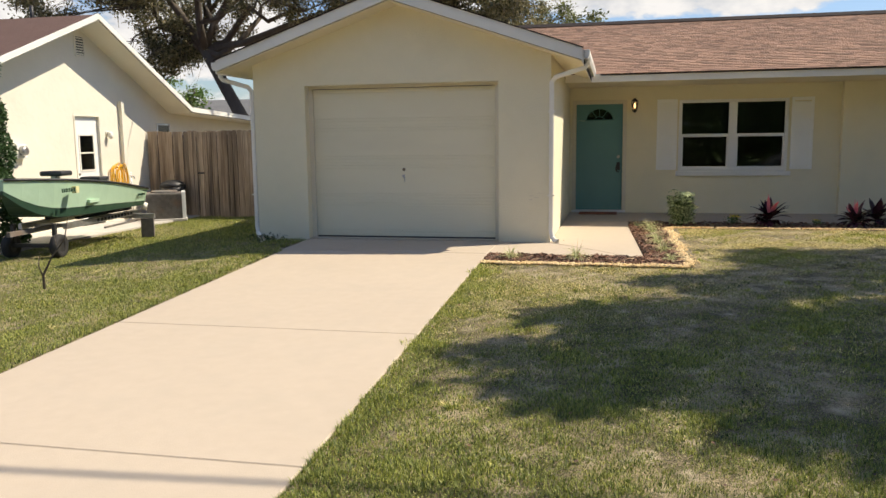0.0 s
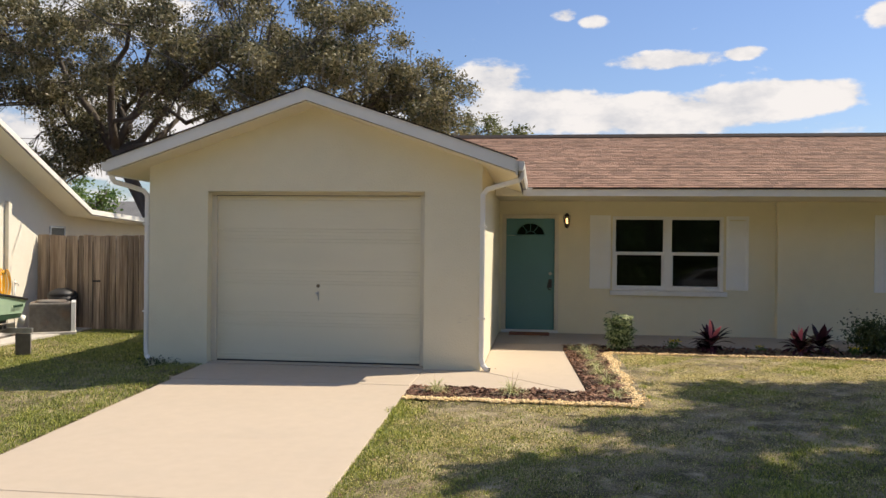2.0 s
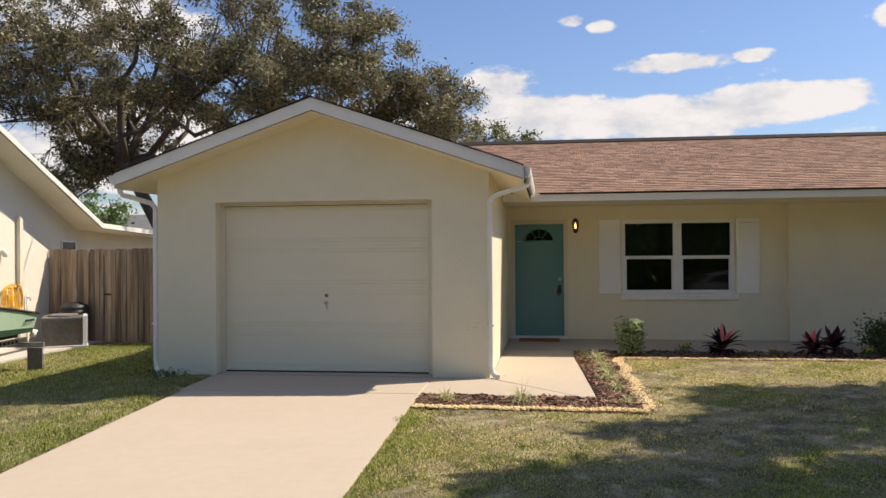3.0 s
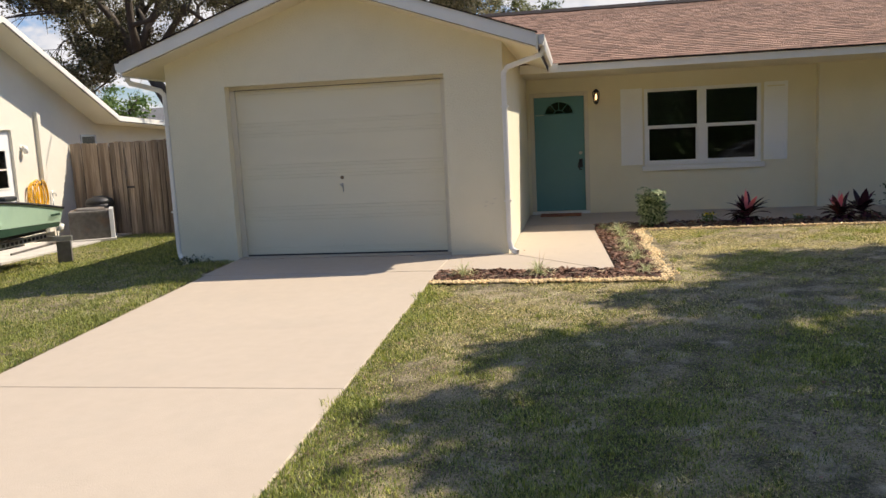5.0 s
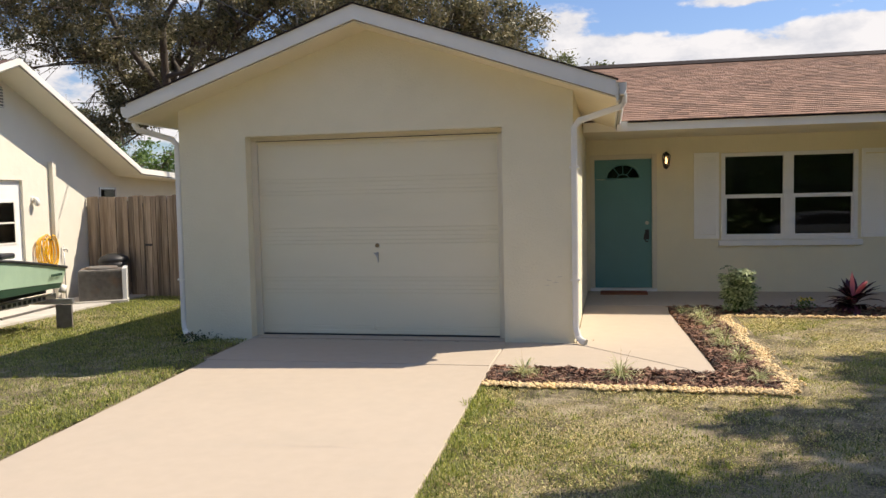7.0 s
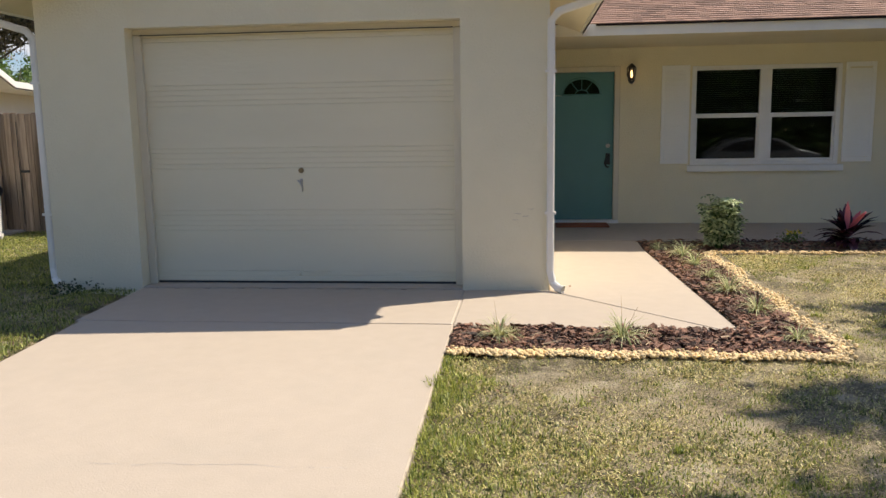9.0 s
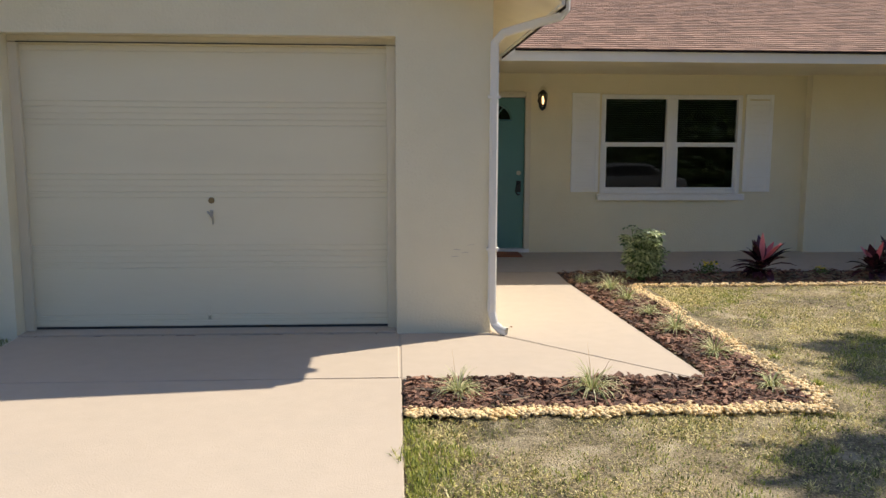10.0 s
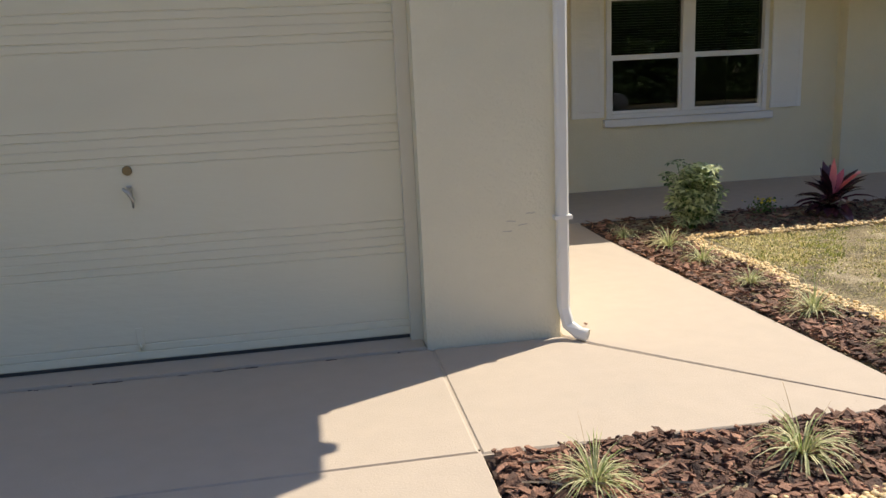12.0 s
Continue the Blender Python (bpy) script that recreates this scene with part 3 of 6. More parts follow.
def make_front():
    w = thing("wall_front", (0, 0, 0), "cream stuccoed front wall under deep eaves", "wall", kind="structure")
    dx0, dx1, dz = -0.40, 0.585, 2.06
    wx0, wx1, wz0, wz1 = 1.50, 3.35, 0.765, 2.035
    t = 0.2
    top = EZ - 0.116
    sp = [(GX1, dx0, HY, HY + t, -0.15, top), (dx0, dx1, HY, HY + t, dz, top), (dx1, wx0, HY, HY + t, -0.15, top), (wx0, wx1, HY, HY + t, -0.15, wz0), (wx0, wx1, HY, HY + t, wz1, top), (wx1, 4.2, HY, HY + t, -0.15, top)]
    bm = bmesh.new()
    for s in sp:
        box(bm, *s)
    bmesh.ops.remove_doubles(bm, verts=bm.verts[:], dist=0.0005)
    part("stucco_wall", bm, STUCCO, w)
    bx, by = 4.2, HY - 0.14
    boxes("projecting_wall", [(bx, 6.25, by, HY + t, -0.15, top), (6.25, 8.0, by, HY + t, -0.15, 0.78), (6.25, 8.0, by, HY + t, 2.06, top), (8.0, 11.7, by, HY + t, -0.15, top)], STUCCO, w)
    boxes("end_wall", [(11.5, 11.7, HY + t, 22, -0.15, top)], STUCCO, w)
    boxes("rear_wall", [(-4.5, 11.7, 22, 22.2, -0.15, top)], STUCCO, w)
    # Room shell in near black; its unlit shade is in the colour.
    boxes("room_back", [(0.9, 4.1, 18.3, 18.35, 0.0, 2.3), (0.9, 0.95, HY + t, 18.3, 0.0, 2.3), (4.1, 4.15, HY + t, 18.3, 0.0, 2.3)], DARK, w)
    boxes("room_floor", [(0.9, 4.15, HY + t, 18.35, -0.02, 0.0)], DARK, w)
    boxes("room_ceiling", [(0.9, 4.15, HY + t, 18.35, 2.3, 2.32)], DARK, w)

    d = thing("door_1", (0, 0, 0), "teal painted front door with a fan light, closed, on the porch", "front door", kind="structure")
    boxes("frame", [(dx0, dx0 + 0.07, HY - 0.02, HY + 0.09, 0.0, dz), (dx1 - 0.07, dx1, HY - 0.02, HY + 0.09, 0.0, dz)], TRIM, d, "cream wooden door frame", bevel=0.006)
    boxes("frame", [(dx0 + 0.07, dx1 - 0.07, HY - 0.02, HY + 0.09, dz - 0.07, dz)], TRIM, d, "cream wooden door frame", bevel=0.006)
    lx0, lx1, lz0, lz1 = dx0 + 0.073, dx1 - 0.073, 0.05, dz - 0.073
    cx, fz, R = (lx0 + lx1) / 2, 1.70, 0.235
    y = HY + 0.03
    bm = bmesh.new()
    arc = [(cx + R * math.cos(a), fz + R * 0.85 * math.sin(a)) for a in np.linspace(math.pi, 0, 17)]
    prism(bm, [(lx0, lz0), (lx1, lz0), (lx1, lz1), (cx, lz1)] + [(cx, fz + R * 0.85)] + arc[9:] + [(cx, fz - 0.0)] + [(cx, fz - 0.01), (lx0 + 0.001, fz - 0.01)], "y", y, y + 0.04)
    prism(bm, [(cx, fz - 0.005), (lx0, fz - 0.005), (lx0, lz1), (cx, lz1)] + arc[8::-1][0:9], "y", y, y + 0.04)
    part("leaf", bm, TEAL, d, "teal painted flush door leaf")
    bm = bmesh.new()
    pts = [(cx + (R + 0.02) * math.cos(a), y - 0.004, fz + (R + 0.02) * 0.85 * math.sin(a)) for a in np.linspace(math.pi, 0, 19)]
    tube(bm, pts, 0.012, 6)
    tube(bm, [(cx - R - 0.02, y - 0.004, fz), (cx + R + 0.02, y - 0.004, fz)], 0.012, 6)
    for a in (0.3, 0.5, 0.7):
        tube(bm, [(cx + 0.09 * math.cos(a * math.pi), y - 0.002, fz + 0.065 * math.sin(a * math.pi)), (cx + R * math.cos(a * math.pi), y - 0.002, fz + R * 0.85 * math.sin(a * math.pi))], 0.006, 6)
    tube(bm, [(cx + 0.09 * math.cos(a), y - 0.002, fz + 0.065 * math.sin(a)) for a in np.linspace(math.pi, 0, 9)], 0.006, 6)
    part("fan_light_moulding", bm, TEAL, d)
    bm = bmesh.new()
    prism(bm, [(cx + R * math.cos(a), fz + R * 0.85 * math.sin(a)) for a in np.linspace(math.pi, 0, 17)], "y", y + 0.012, y + 0.018)
    part("fan_light_glass", bm, GLASS, d, "fan-shaped glass pane")
    # Dark sheet painted as the unlit hall behind the fan light.
    boxes("light_backing", [(cx - R, cx + R, y + 0.055, y + 0.06, fz - 0.02, fz + 0.2)], DARK, d)
    boxes("threshold", [(dx0, dx1, HY - 0.05, HY + 0.08, 0.001, 0.045)], VINYL, d, "pale metal threshold", bevel=0.006)
    hx = lx1 - 0.07
    bm = bmesh.new()
    tube(bm, [(hx, y, 1.03), (hx, y - 0.02, 1.03)], 0.028, 16)
    part("deadbolt", bm, CHROME, d, "round nickel deadbolt")
    bm = bmesh.new()
    box(bm, hx - 0.03, hx + 0.03, y - 0.008, y, 0.78, 0.93, bevel=0.006)
    tube(bm, [(hx, y - 0.006, 0.90), (hx, y - 0.055, 0.90), (hx - 0.03, y - 0.06, 0.87), (hx - 0.045, y - 0.06, 0.80), (hx - 0.02, y - 0.05, 0.755), (hx + 0.01, y - 0.04, 0.75)], 0.011, 8)
    part("handle_set", bm, BLACK, d, "dark bronze handle set")

    n = thing("window_1", (0, 0, 0), "white vinyl double single-hung window with dark glass and a white sill", "window", kind="structure")
    boxes("window_frame", [(wx0, wx0 + 0.055, HY - 0.022, HY + 0.07, wz0, wz1), (wx1 - 0.055, wx1, HY - 0.022, HY + 0.07, wz0, wz1)], VINYL, n, bevel=0.005)
    boxes("window_frame", [(wx0 + 0.055, wx1 - 0.055, HY - 0.022, HY + 0.07, wz0, wz0 + 0.05), (wx0 + 0.055, wx1 - 0.055, HY - 0.022, HY + 0.07, wz1 - 0.055, wz1)], VINYL, n, bevel=0.005)
    cxm = (wx0 + wx1) / 2
    boxes("mullion", [(cxm - 0.07, cxm + 0.07, HY - 0.018, HY + 0.07, wz0 + 0.05, wz1 - 0.055)], VINYL, n, bevel=0.005)
    zm = 1.40
    for a, b in ((wx0 + 0.055, cxm - 0.07), (cxm + 0.07, wx1 - 0.055)):
        boxes("meeting_rail", [(a, b, HY + 0.004, HY + 0.06, zm - 0.028, zm + 0.028)], VINYL, n, bevel=0.004)
        boxes("sash", [(a, a + 0.025, HY + 0.006, HY + 0.055, wz0 + 0.05, zm - 0.028), (b - 0.025, b, HY + 0.006, HY + 0.055, wz0 + 0.05, zm - 0.028), (a + 0.025, b - 0.025, HY + 0.006, HY + 0.055, wz0 + 0.05, wz0 + 0.08)], VINYL, n, bevel=0.003)
        boxes("pane", [(a + 0.025, b - 0.025, HY + 0.028, HY + 0.032, wz0 + 0.08, zm - 0.028)], GLASS, n, "clear glass pane")
        boxes("pane", [(a, b, HY + 0.040, HY + 0.044, zm + 0.028, wz1 - 0.055)], GLASS, n, "clear glass pane")
        bl = thing("blind", (0, 0, 0), "dark horizontal slat blind lowered behind the upper pane", "blind", "blinds in the front window")
        z = wz1 - 0.08
        while z > zm - 0.02:
            boxes("slat", [(a + 0.01, b - 0.01, HY + 0.10, HY + 0.13, z - 0.002, z + 0.001)], VINYL, bl)
            z -= 0.028
        boxes("head_rail", [(a + 0.01, b - 0.01, HY + 0.09, HY + 0.14, wz1 - 0.07, wz1 - 0.035)], PORCH, bl)
    bm = bmesh.new()
    box(bm, wx0 - 0.04, wx1 + 0.06, HY - 0.07, HY - 0.001, wz0 - 0.085, wz0 - 0.004, bevel=0.008)
    part("window_sill", bm, VINYL, n, "white projecting sill")

    def shutter(x0, x1, z0, z1, yy):
        s = thing("shutter", ((x0 + x1) / 2, yy, z0), "off-white flat louvred shutter fixed beside the window", "shutter", "shutters beside the front windows")
        w2, h2 = (x1 - x0) / 2, z1 - z0
        boxes("stile", [(-w2, -w2 + 0.045, -0.03, -0.002, 0, h2)], SHUTTER, s, bevel=0.003)
        boxes("stile", [(w2 - 0.045, w2, -0.03, -0.002, 0, h2)], SHUTTER, s, bevel=0.003)
        for a, b in ((0, 0.06), (h2 - 0.06, h2)):
            boxes("rail", [(-w2 + 0.045, w2 - 0.045, -0.028, -0.002, a, b)], SHUTTER, s, bevel=0.003)
        z = 0.062
        while z < h2 - 0.085:
            bm = bmesh.new()
            prism(bm, [(-0.004, z), (-0.0255, z + 0.001), (-0.026, z + 0.004), (-0.0235, z + 0.030), (-0.004, z + 0.030)], "x", -w2 + 0.045, w2 - 0.045)
            part("louvre", bm, SHUTTER, s)
            z += 0.031
    shutter(1.115, 1.47, 0.785, 2.05, HY)
    shutter(3.395, 3.76, 0.79, 2.045, HY)
    shutter(5.72, 6.08, 0.80, 2.07, by)

    n2 = thing("window_2", (0, 0, 0), "white vinyl window in the projecting wall", "window", kind="structure")
    boxes("window_frame", [(6.25, 6.31, by - 0.02, by + 0.06, 0.78, 2.06), (7.94, 8.0, by - 0.02, by + 0.06, 0.78, 2.06), (6.31, 7.94, by - 0.02, by + 0.06, 0.78, 0.84), (6.31, 7.94, by - 0.02, by + 0.06, 2.0, 2.06), (7.06, 7.19, by - 0.02, by + 0.06, 0.84, 2.0)], VINYL, n2)
    boxes("pane", [(6.31, 7.06, by + 0.03, by + 0.034, 0.84, 2.0)], GLASS, n2)
    boxes("pane", [(7.19, 7.94, by + 0.03, by + 0.034, 0.84, 2.0)], GLASS, n2)
    # Lone dark sheet stands for the shaded room behind the second window.
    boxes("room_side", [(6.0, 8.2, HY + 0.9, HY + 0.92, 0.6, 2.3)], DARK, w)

    l = thing("wall_lantern", (0.715, HY, 1.95), "bronze wall lantern with a lit amber bulb beside the front door", "wall light")
    bm = bmesh.new()
    tube(bm, [(0, -0.001, 0), (0, -0.018, 0)], [0.05, 0.045], 16)
    tube(bm, [(0, -0.015, -0.02), (0, -0.07, -0.07), (0, -0.10, -0.105)], 0.010, 8)
    tube(bm, [(0, -0.015, 0.02), (0, -0.06, 0.10), (0, -0.10, 0.12)], 0.008, 8)
    part("bracket", bm, BLACK, l, "dark bronze bracket")
    bm = bmesh.new()
    tube(bm, [(0, -0.10, 0.13), (0, -0.10, 0.10), (0, -0.10, 0.075)], [0.012, 0.045, 0.062], 8)
    for k in range(6):
        a = k * math.pi / 3
        tube(bm, [(0.056 * math.cos(a), -0.10 + 0.056 * math.sin(a), 0.078), (0.038 * math.cos(a), -0.10 + 0.038 * math.sin(a), -0.085)], 0.007, 5)
    tube(bm, [(0, -0.10, -0.08), (0, -0.10, -0.10), (0, -0.10, -0.13)], [0.042, 0.04, 0.008], 8)
    part("cage", bm, BLACK, l, "dark bronze lantern cage")
    bm = bmesh.new()
    tube(bm, [(0, -0.10, -0.05), (0, -0.10, -0.02), (0, -0.10, 0.02), (0, -0.10, 0.05)], [0.010, 0.020, 0.016, 0.005], 10)
    part("bulb", bm, BULB, l, "glowing amber bulb", smooth=True)
    mat_ = thing("doormat", (0.09, 15.8, 0.002), "small red-brown coir doormat before the front door", "doormat")
    boxes("mat", [(-0.34, 0.34, -0.2, 0.2, 0.0, 0.016)], MAT, mat_, bevel=0.004)


make_front()


def make_gutters():
    def downspout(x, y, top, lean, label):
        g = thing("downspout", (x, y, 0), label, "downspout", "downspouts at the garage corners")
        pts = [(lean, -0.16, top + 0.18), (lean, -0.16, top + 0.10), (lean * 0.93, -0.15, top + 0.055), (lean * 0.55, -0.08, top + 0.01), (lean * 0.12, -0.02, top - 0.045), (0, 0.0, top - 0.11), (0, 0, top - 0.3), (0, 0, 1.0), (0, 0, 0.16), (0.02, -0.02, 0.07), (0.06, -0.06, 0.035), (0.10, -0.09, 0.027)]
        bm = bmesh.new()
        rings = []
        for i, p in enumerate(pts):
            p = Vector(p)
            d = (Vector(pts[min(i + 1, len(pts) - 1)]) - Vector(pts[max(i - 1, 0)])).normalized()
            side = Vector((0, -1, 0)).cross(d)
            if side.length < 0.2:
                side = Vector((1, 0, 0))
            side.normalize()
            o = side.cross(d).normalized()
            rings.append([bm.verts.new(p + side * a * 0.030 + o * b * 0.024) for a, b in ((-1, -0.6), (-0.6, -1), (0.6, -1), (1, -0.6), (1, 0.6), (0.6, 1), (-0.6, 1), (-1, 0.6))])
        for a, b in zip(rings, rings[1:]):
            for k in range(8):
                bm.faces.new((a[k], a[(k + 1) % 8], b[(k + 1) % 8], b[k]))
        part("pipe", bm, WHITE, g)
        boxes("strap", [(-0.045, 0.045, -0.03, 0.03, 0.62, 0.64)], WHITE, g)
        boxes("strap", [(-0.045, 0.045, -0.03, 0.03, 1.72, 1.74)], WHITE, g)
    downspout(GX1 + 0.010, GY - 0.0235, 2.22, 0.47, "white metal downspout at the garage corner by the walkway")
    g = downspout(GX0 - 0.042, GY + 0.03, 2.20, -0.39, "white metal downspout at the garage corner by the side lawn")
    for x0, x1, y0, y1, lab in ((0.0, 0.11, 11.30, 14.45, "white gutter along the garage eave above the walkway"), (-5.14, -5.03, 11.30, 19.3, "white gutter along the garage eave above the side lawn")):
        gu = thing("gutter", (0, 0, 0), lab, "gutter", "gutters of the garage roof")
        bm = bmesh.new()
        mid = 1 if x0 > -1 else -1
        prof = [(0, 0), (0.005, 0), (0.005, -0.10), (0.07, -0.10), (0.105, -0.05), (0.105, 0), (0.112, 0), (0.112, -0.055), (0.075, -0.107), (0, -0.107)]
        base = GE1 + 0.027 if mid > 0 else GE0 - 0.027
        prism(bm, [(base + mid * px * 0.6, GEZ - 0.01 + pz) for px, pz in prof], "y", y0, y1)
        part("trough", bm, WHITE, gu)
        bm = bmesh.new()
        prism(bm, [(base, GEZ - 0.01), (base + mid * 0.067, GEZ - 0.01), (base + mid * 0.067, GEZ - 0.065), (base + mid * 0.045, GEZ - 0.117), (base, GEZ - 0.117)], "y", y0 - 0.012, y0 - 0.001)
        part("end_cap", bm, WHITE, gu)


make_gutters()


# ---- the neighbour's house and yard ----
NX = -10.3
NA, NK, NL = (15.43, 3.92), (18.85, 2.21), (11.2, 2.22)


def make_neighbour():
    h = thing("neighbour_house", (0, 0, 0), "pale yellow stuccoed gabled house with a brown shingle roof", "house")
    bm = bmesh.new()
    wt = 0.15
    prism(bm, [(11.7, -0.45), (15.27, -0.45), (15.27, 1.98), (16.12, 1.98), (16.12, -0.45), (24.5, -0.45), (24.5, 1.88), (NK[0], NK[1] - 0.116), (NA[0], NA[1] - 0.116), (11.7, NL[1] - 0.0)], "x", NX - 0.2, NX)
    part("wall", bm, STUCCO_N, h)
    boxes("wall", [(-22, NX - 0.2, 11.7, 11.9, -0.45, 2.1)], STUCCO_N, h)
    boxes("wall", [(-22, NX - 0.2, 24.3, 24.5, -0.45, 1.9)], STUCCO_N, h)
    rx = NX + 0.60
    k2 = (25.0, 1.95)
    for a, b in ((NL, NA), (NA, NK), (NK, k2)):
        bm = bmesh.new()
        roof_plate(bm, (-22.5, a[0], a[1]), (rx, a[0], a[1]), (rx, b[0], b[1]), (-22.5, b[0], b[1]), 0.05)
        part("roof", bm, SHINGLE_D, h, "dark brown shingled roof slope")
        bm = bmesh.new()
        roof_plate(bm, (rx, a[0], a[1] + 0.015), (rx + 0.03, a[0], a[1] + 0.015), (rx + 0.03, b[0], b[1] + 0.015), (rx, b[0], b[1] + 0.015), 0.11)
        part("rake_board", bm, WHITE, h, "white rake board")
        bm = bmesh.new()
        roof_plate(bm, (NX, a[0], a[1] - 0.11), (rx, a[0], a[1] - 0.11), (rx, b[0], b[1] - 0.11), (NX, b[0], b[1] - 0.11), 0.012)
        part("soffit", bm, STUCCO_N, h)
    v = new("gable_vent")
    v.parent = h
    boxes("vent_frame", [(NX, NX + 0.02, 15.47, 15.50, 3.14, 3.56), (NX, NX + 0.02, 15.74, 15.77, 3.14, 3.56), (NX, NX + 0.02, 15.50, 15.74, 3.14, 3.17), (NX, NX + 0.02, 15.50, 15.74, 3.53, 3.56)], STUCCO_N, v)
    for i in range(7):
        z = 3.175 + i * 0.052
        bm = bmesh.new()
        prism(bm, [(NX + 0.001, z + 0.03), (NX + 0.022, z), (NX + 0.022, z + 0.008), (NX + 0.001, z + 0.038)], "y", 15.50, 15.74)
        part("slat", bm, STUCCO_N, v)
    # Black sheet behind the slats, painted as the shade inside the vent.
    boxes("vent_backing", [(NX, NX + 0.004, 15.50, 15.74, 3.17, 3.53)], BLACK, v)
    d = new("side_door")
    d.parent = h
    boxes("door_frame", [(NX - 0.1, NX + 0.012, 15.27, 15.31, -0.3, 1.94), (NX - 0.1, NX + 0.012, 16.08, 16.12, -0.3, 1.94), (NX - 0.1, NX + 0.012, 15.27, 16.12, 1.941, 1.98)], STUCCO_N, d)
    x = NX - 0.05
    boxes("door_leaf", [(x - 0.04, x, 15.31, 16.08, -0.2, 0.82), (x - 0.04, x, 15.31, 15.45, 0.82, 1.58), (x - 0.04, x, 15.94, 16.08, 0.82, 1.58), (x - 0.04, x, 15.31, 16.08, 1.58, 1.94)], VINYL, d, "white half-glazed door leaf")
    boxes("glazing_bead", [(x, x + 0.012, 15.45, 15.48, 0.82, 1.58), (x, x + 0.012, 15.91, 15.94, 0.82, 1.58), (x, x + 0.012, 15.48, 15.91, 1.55, 1.58), (x, x + 0.012, 15.48, 15.91, 0.82, 0.85), (x, x + 0.012, 15.48, 15.91, 1.18, 1.21)], WHITE, d, "white glazing bead")
    boxes("door_pane", [(x - 0.02, x - 0.016, 15.45, 15.94, 0.82, 1.58)], GLASS, d)
    # Dark sheet in place of the shaded room behind the door pane.
    boxes("pane_backing", [(x - 0.06, x - 0.045, 15.40, 15.99, 0.75, 1.65)], DARK, d)
    bm = bmesh.new()
    tube(bm, [(x, 15.40, 0.62), (x + 0.05, 15.40, 0.62)], [0.02, 0.028], 12)
    tube(bm, [(x, 15.40, 0.76), (x + 0.02, 15.40, 0.76)], 0.025, 12)
    part("door_knob", bm, BRASS, d)
    wn = new("small_window")
    wn.parent = h
    boxes("window_frame", [(NX, NX + 0.02, 18.25, 18.29, 1.45, 1.84), (NX, NX + 0.02, 18.77, 18.81, 1.45, 1.84), (NX, NX + 0.02, 18.29, 18.77, 1.80, 1.84)], STEEL, wn)
    boxes("window_pane", [(NX + 0.002, NX + 0.008, 18.29, 18.77, 1.45, 1.80)], GLASS, wn)
    # Dark sheet painted as the unlit room behind the small window.
    boxes("window_backing", [(NX, NX + 0.002, 18.29, 18.77, 1.45, 1.80)], DARK, wn)
    pi = thing("wall_conduit", (NX, 16.83, -0.3), "cream boxed conduit standing against the neighbour's wall", "conduit")
    boxes("casing", [(0.001, 0.09, -0.05, 0.05, 0.0, 2.60)], STUCCO_N, pi, bevel=0.008)
    sl = thing("side_lamp", (NX, 16.33, 1.6), "small white glass wall lamp beside the neighbour's side door", "wall light")
    bm = bmesh.new()
    tube(bm, [(0, 0, 0), (0.03, 0, 0)], 0.05, 12)
    part("backplate", bm, WHITE, sl)
    bm = bmesh.new()
    tube(bm, [(0.03, 0, 0.02), (0.08, 0, 0.0), (0.09, 0, -0.05), (0.09, 0, -0.12)], [0.02, 0.045, 0.055, 0.035], 12)
    part("shade", bm, WHITE, sl, smooth=True)
    vp = thing("vent_pipe", (-11.32, 15.6, 3.80), "dark plumbing vent pipe standing on the neighbour's roof", "vent pipe")
    bm = bmesh.new()
    tube(bm, [(0, 0, 0), (0, 0, 0.39)], 0.035, 10)
    part("stack", bm, BLACK, vp)
    eb = thing("meter_box", (NX, 13.66, 1.13), "grey electric meter box on the neighbour's wall", "meter box")
    boxes("body", [(0.001, 0.10, -0.13, 0.13, 0, 0.26)], WHITE, eb, bevel=0.01)
    bm = bmesh.new()
    tube(bm, [(0.10, 0, 0.14), (0.18, 0, 0.14), (0.2, 0, 0.14)], [0.09, 0.085, 0.05], 16)
    part("dial", bm, STEEL, eb)
    ho = thing("garden_hose", (NX, 16.50, 0.0), "yellow-orange garden hose coiled on a wall hanger", "garden hose")
    for k in range(7):
        bm = bmesh.new()
        ph = 0.3 * k
        r1, r2, off = 0.12 + 0.012 * (k % 3), 0.24 + 0.02 * (k % 4), 0.03 * (k - 3)
        pts = [(0.06 + 0.022 * k, off + r1 * math.cos(a + 0.1 * math.sin(ph)), 0.66 + r2 * math.sin(a)) for a in np.linspace(0, 2 * math.pi, 25)]
        tube(bm, pts, 0.012, 6, cap=False)
        part("coil", bm, HOSE, ho)
    bm = bmesh.new()
    tube(bm, [(0.001, 0, 0.86), (0.22, 0, 0.86), (0.23, 0, 0.96)], 0.012, 6)
    part("hanger", bm, BLACK, ho)
    tap = thing("wall_tap", (NX, 17.05, 0.55), "old brass tap on a riser at the neighbour's wall", "tap")
    bm = bmesh.new()
    tube(bm, [(0.04, 0, -0.85), (0.04, 0, 0.18)], 0.012, 8)
    tube(bm, [(0.04, 0, 0.1), (0.11, 0, 0.1), (0.12, 0, 0.04)], 0.012, 8)
    part("riser", bm, STEEL, tap)
    pt = thing("side_path", (0, 0, 0), "pale concrete strip along the neighbour's wall", "path", kind="structure")
    boxes("strip", [(NX, -9.05, 9.0, 18.3, -0.5, -0.30)], OLDCON, pt)


make_neighbour()


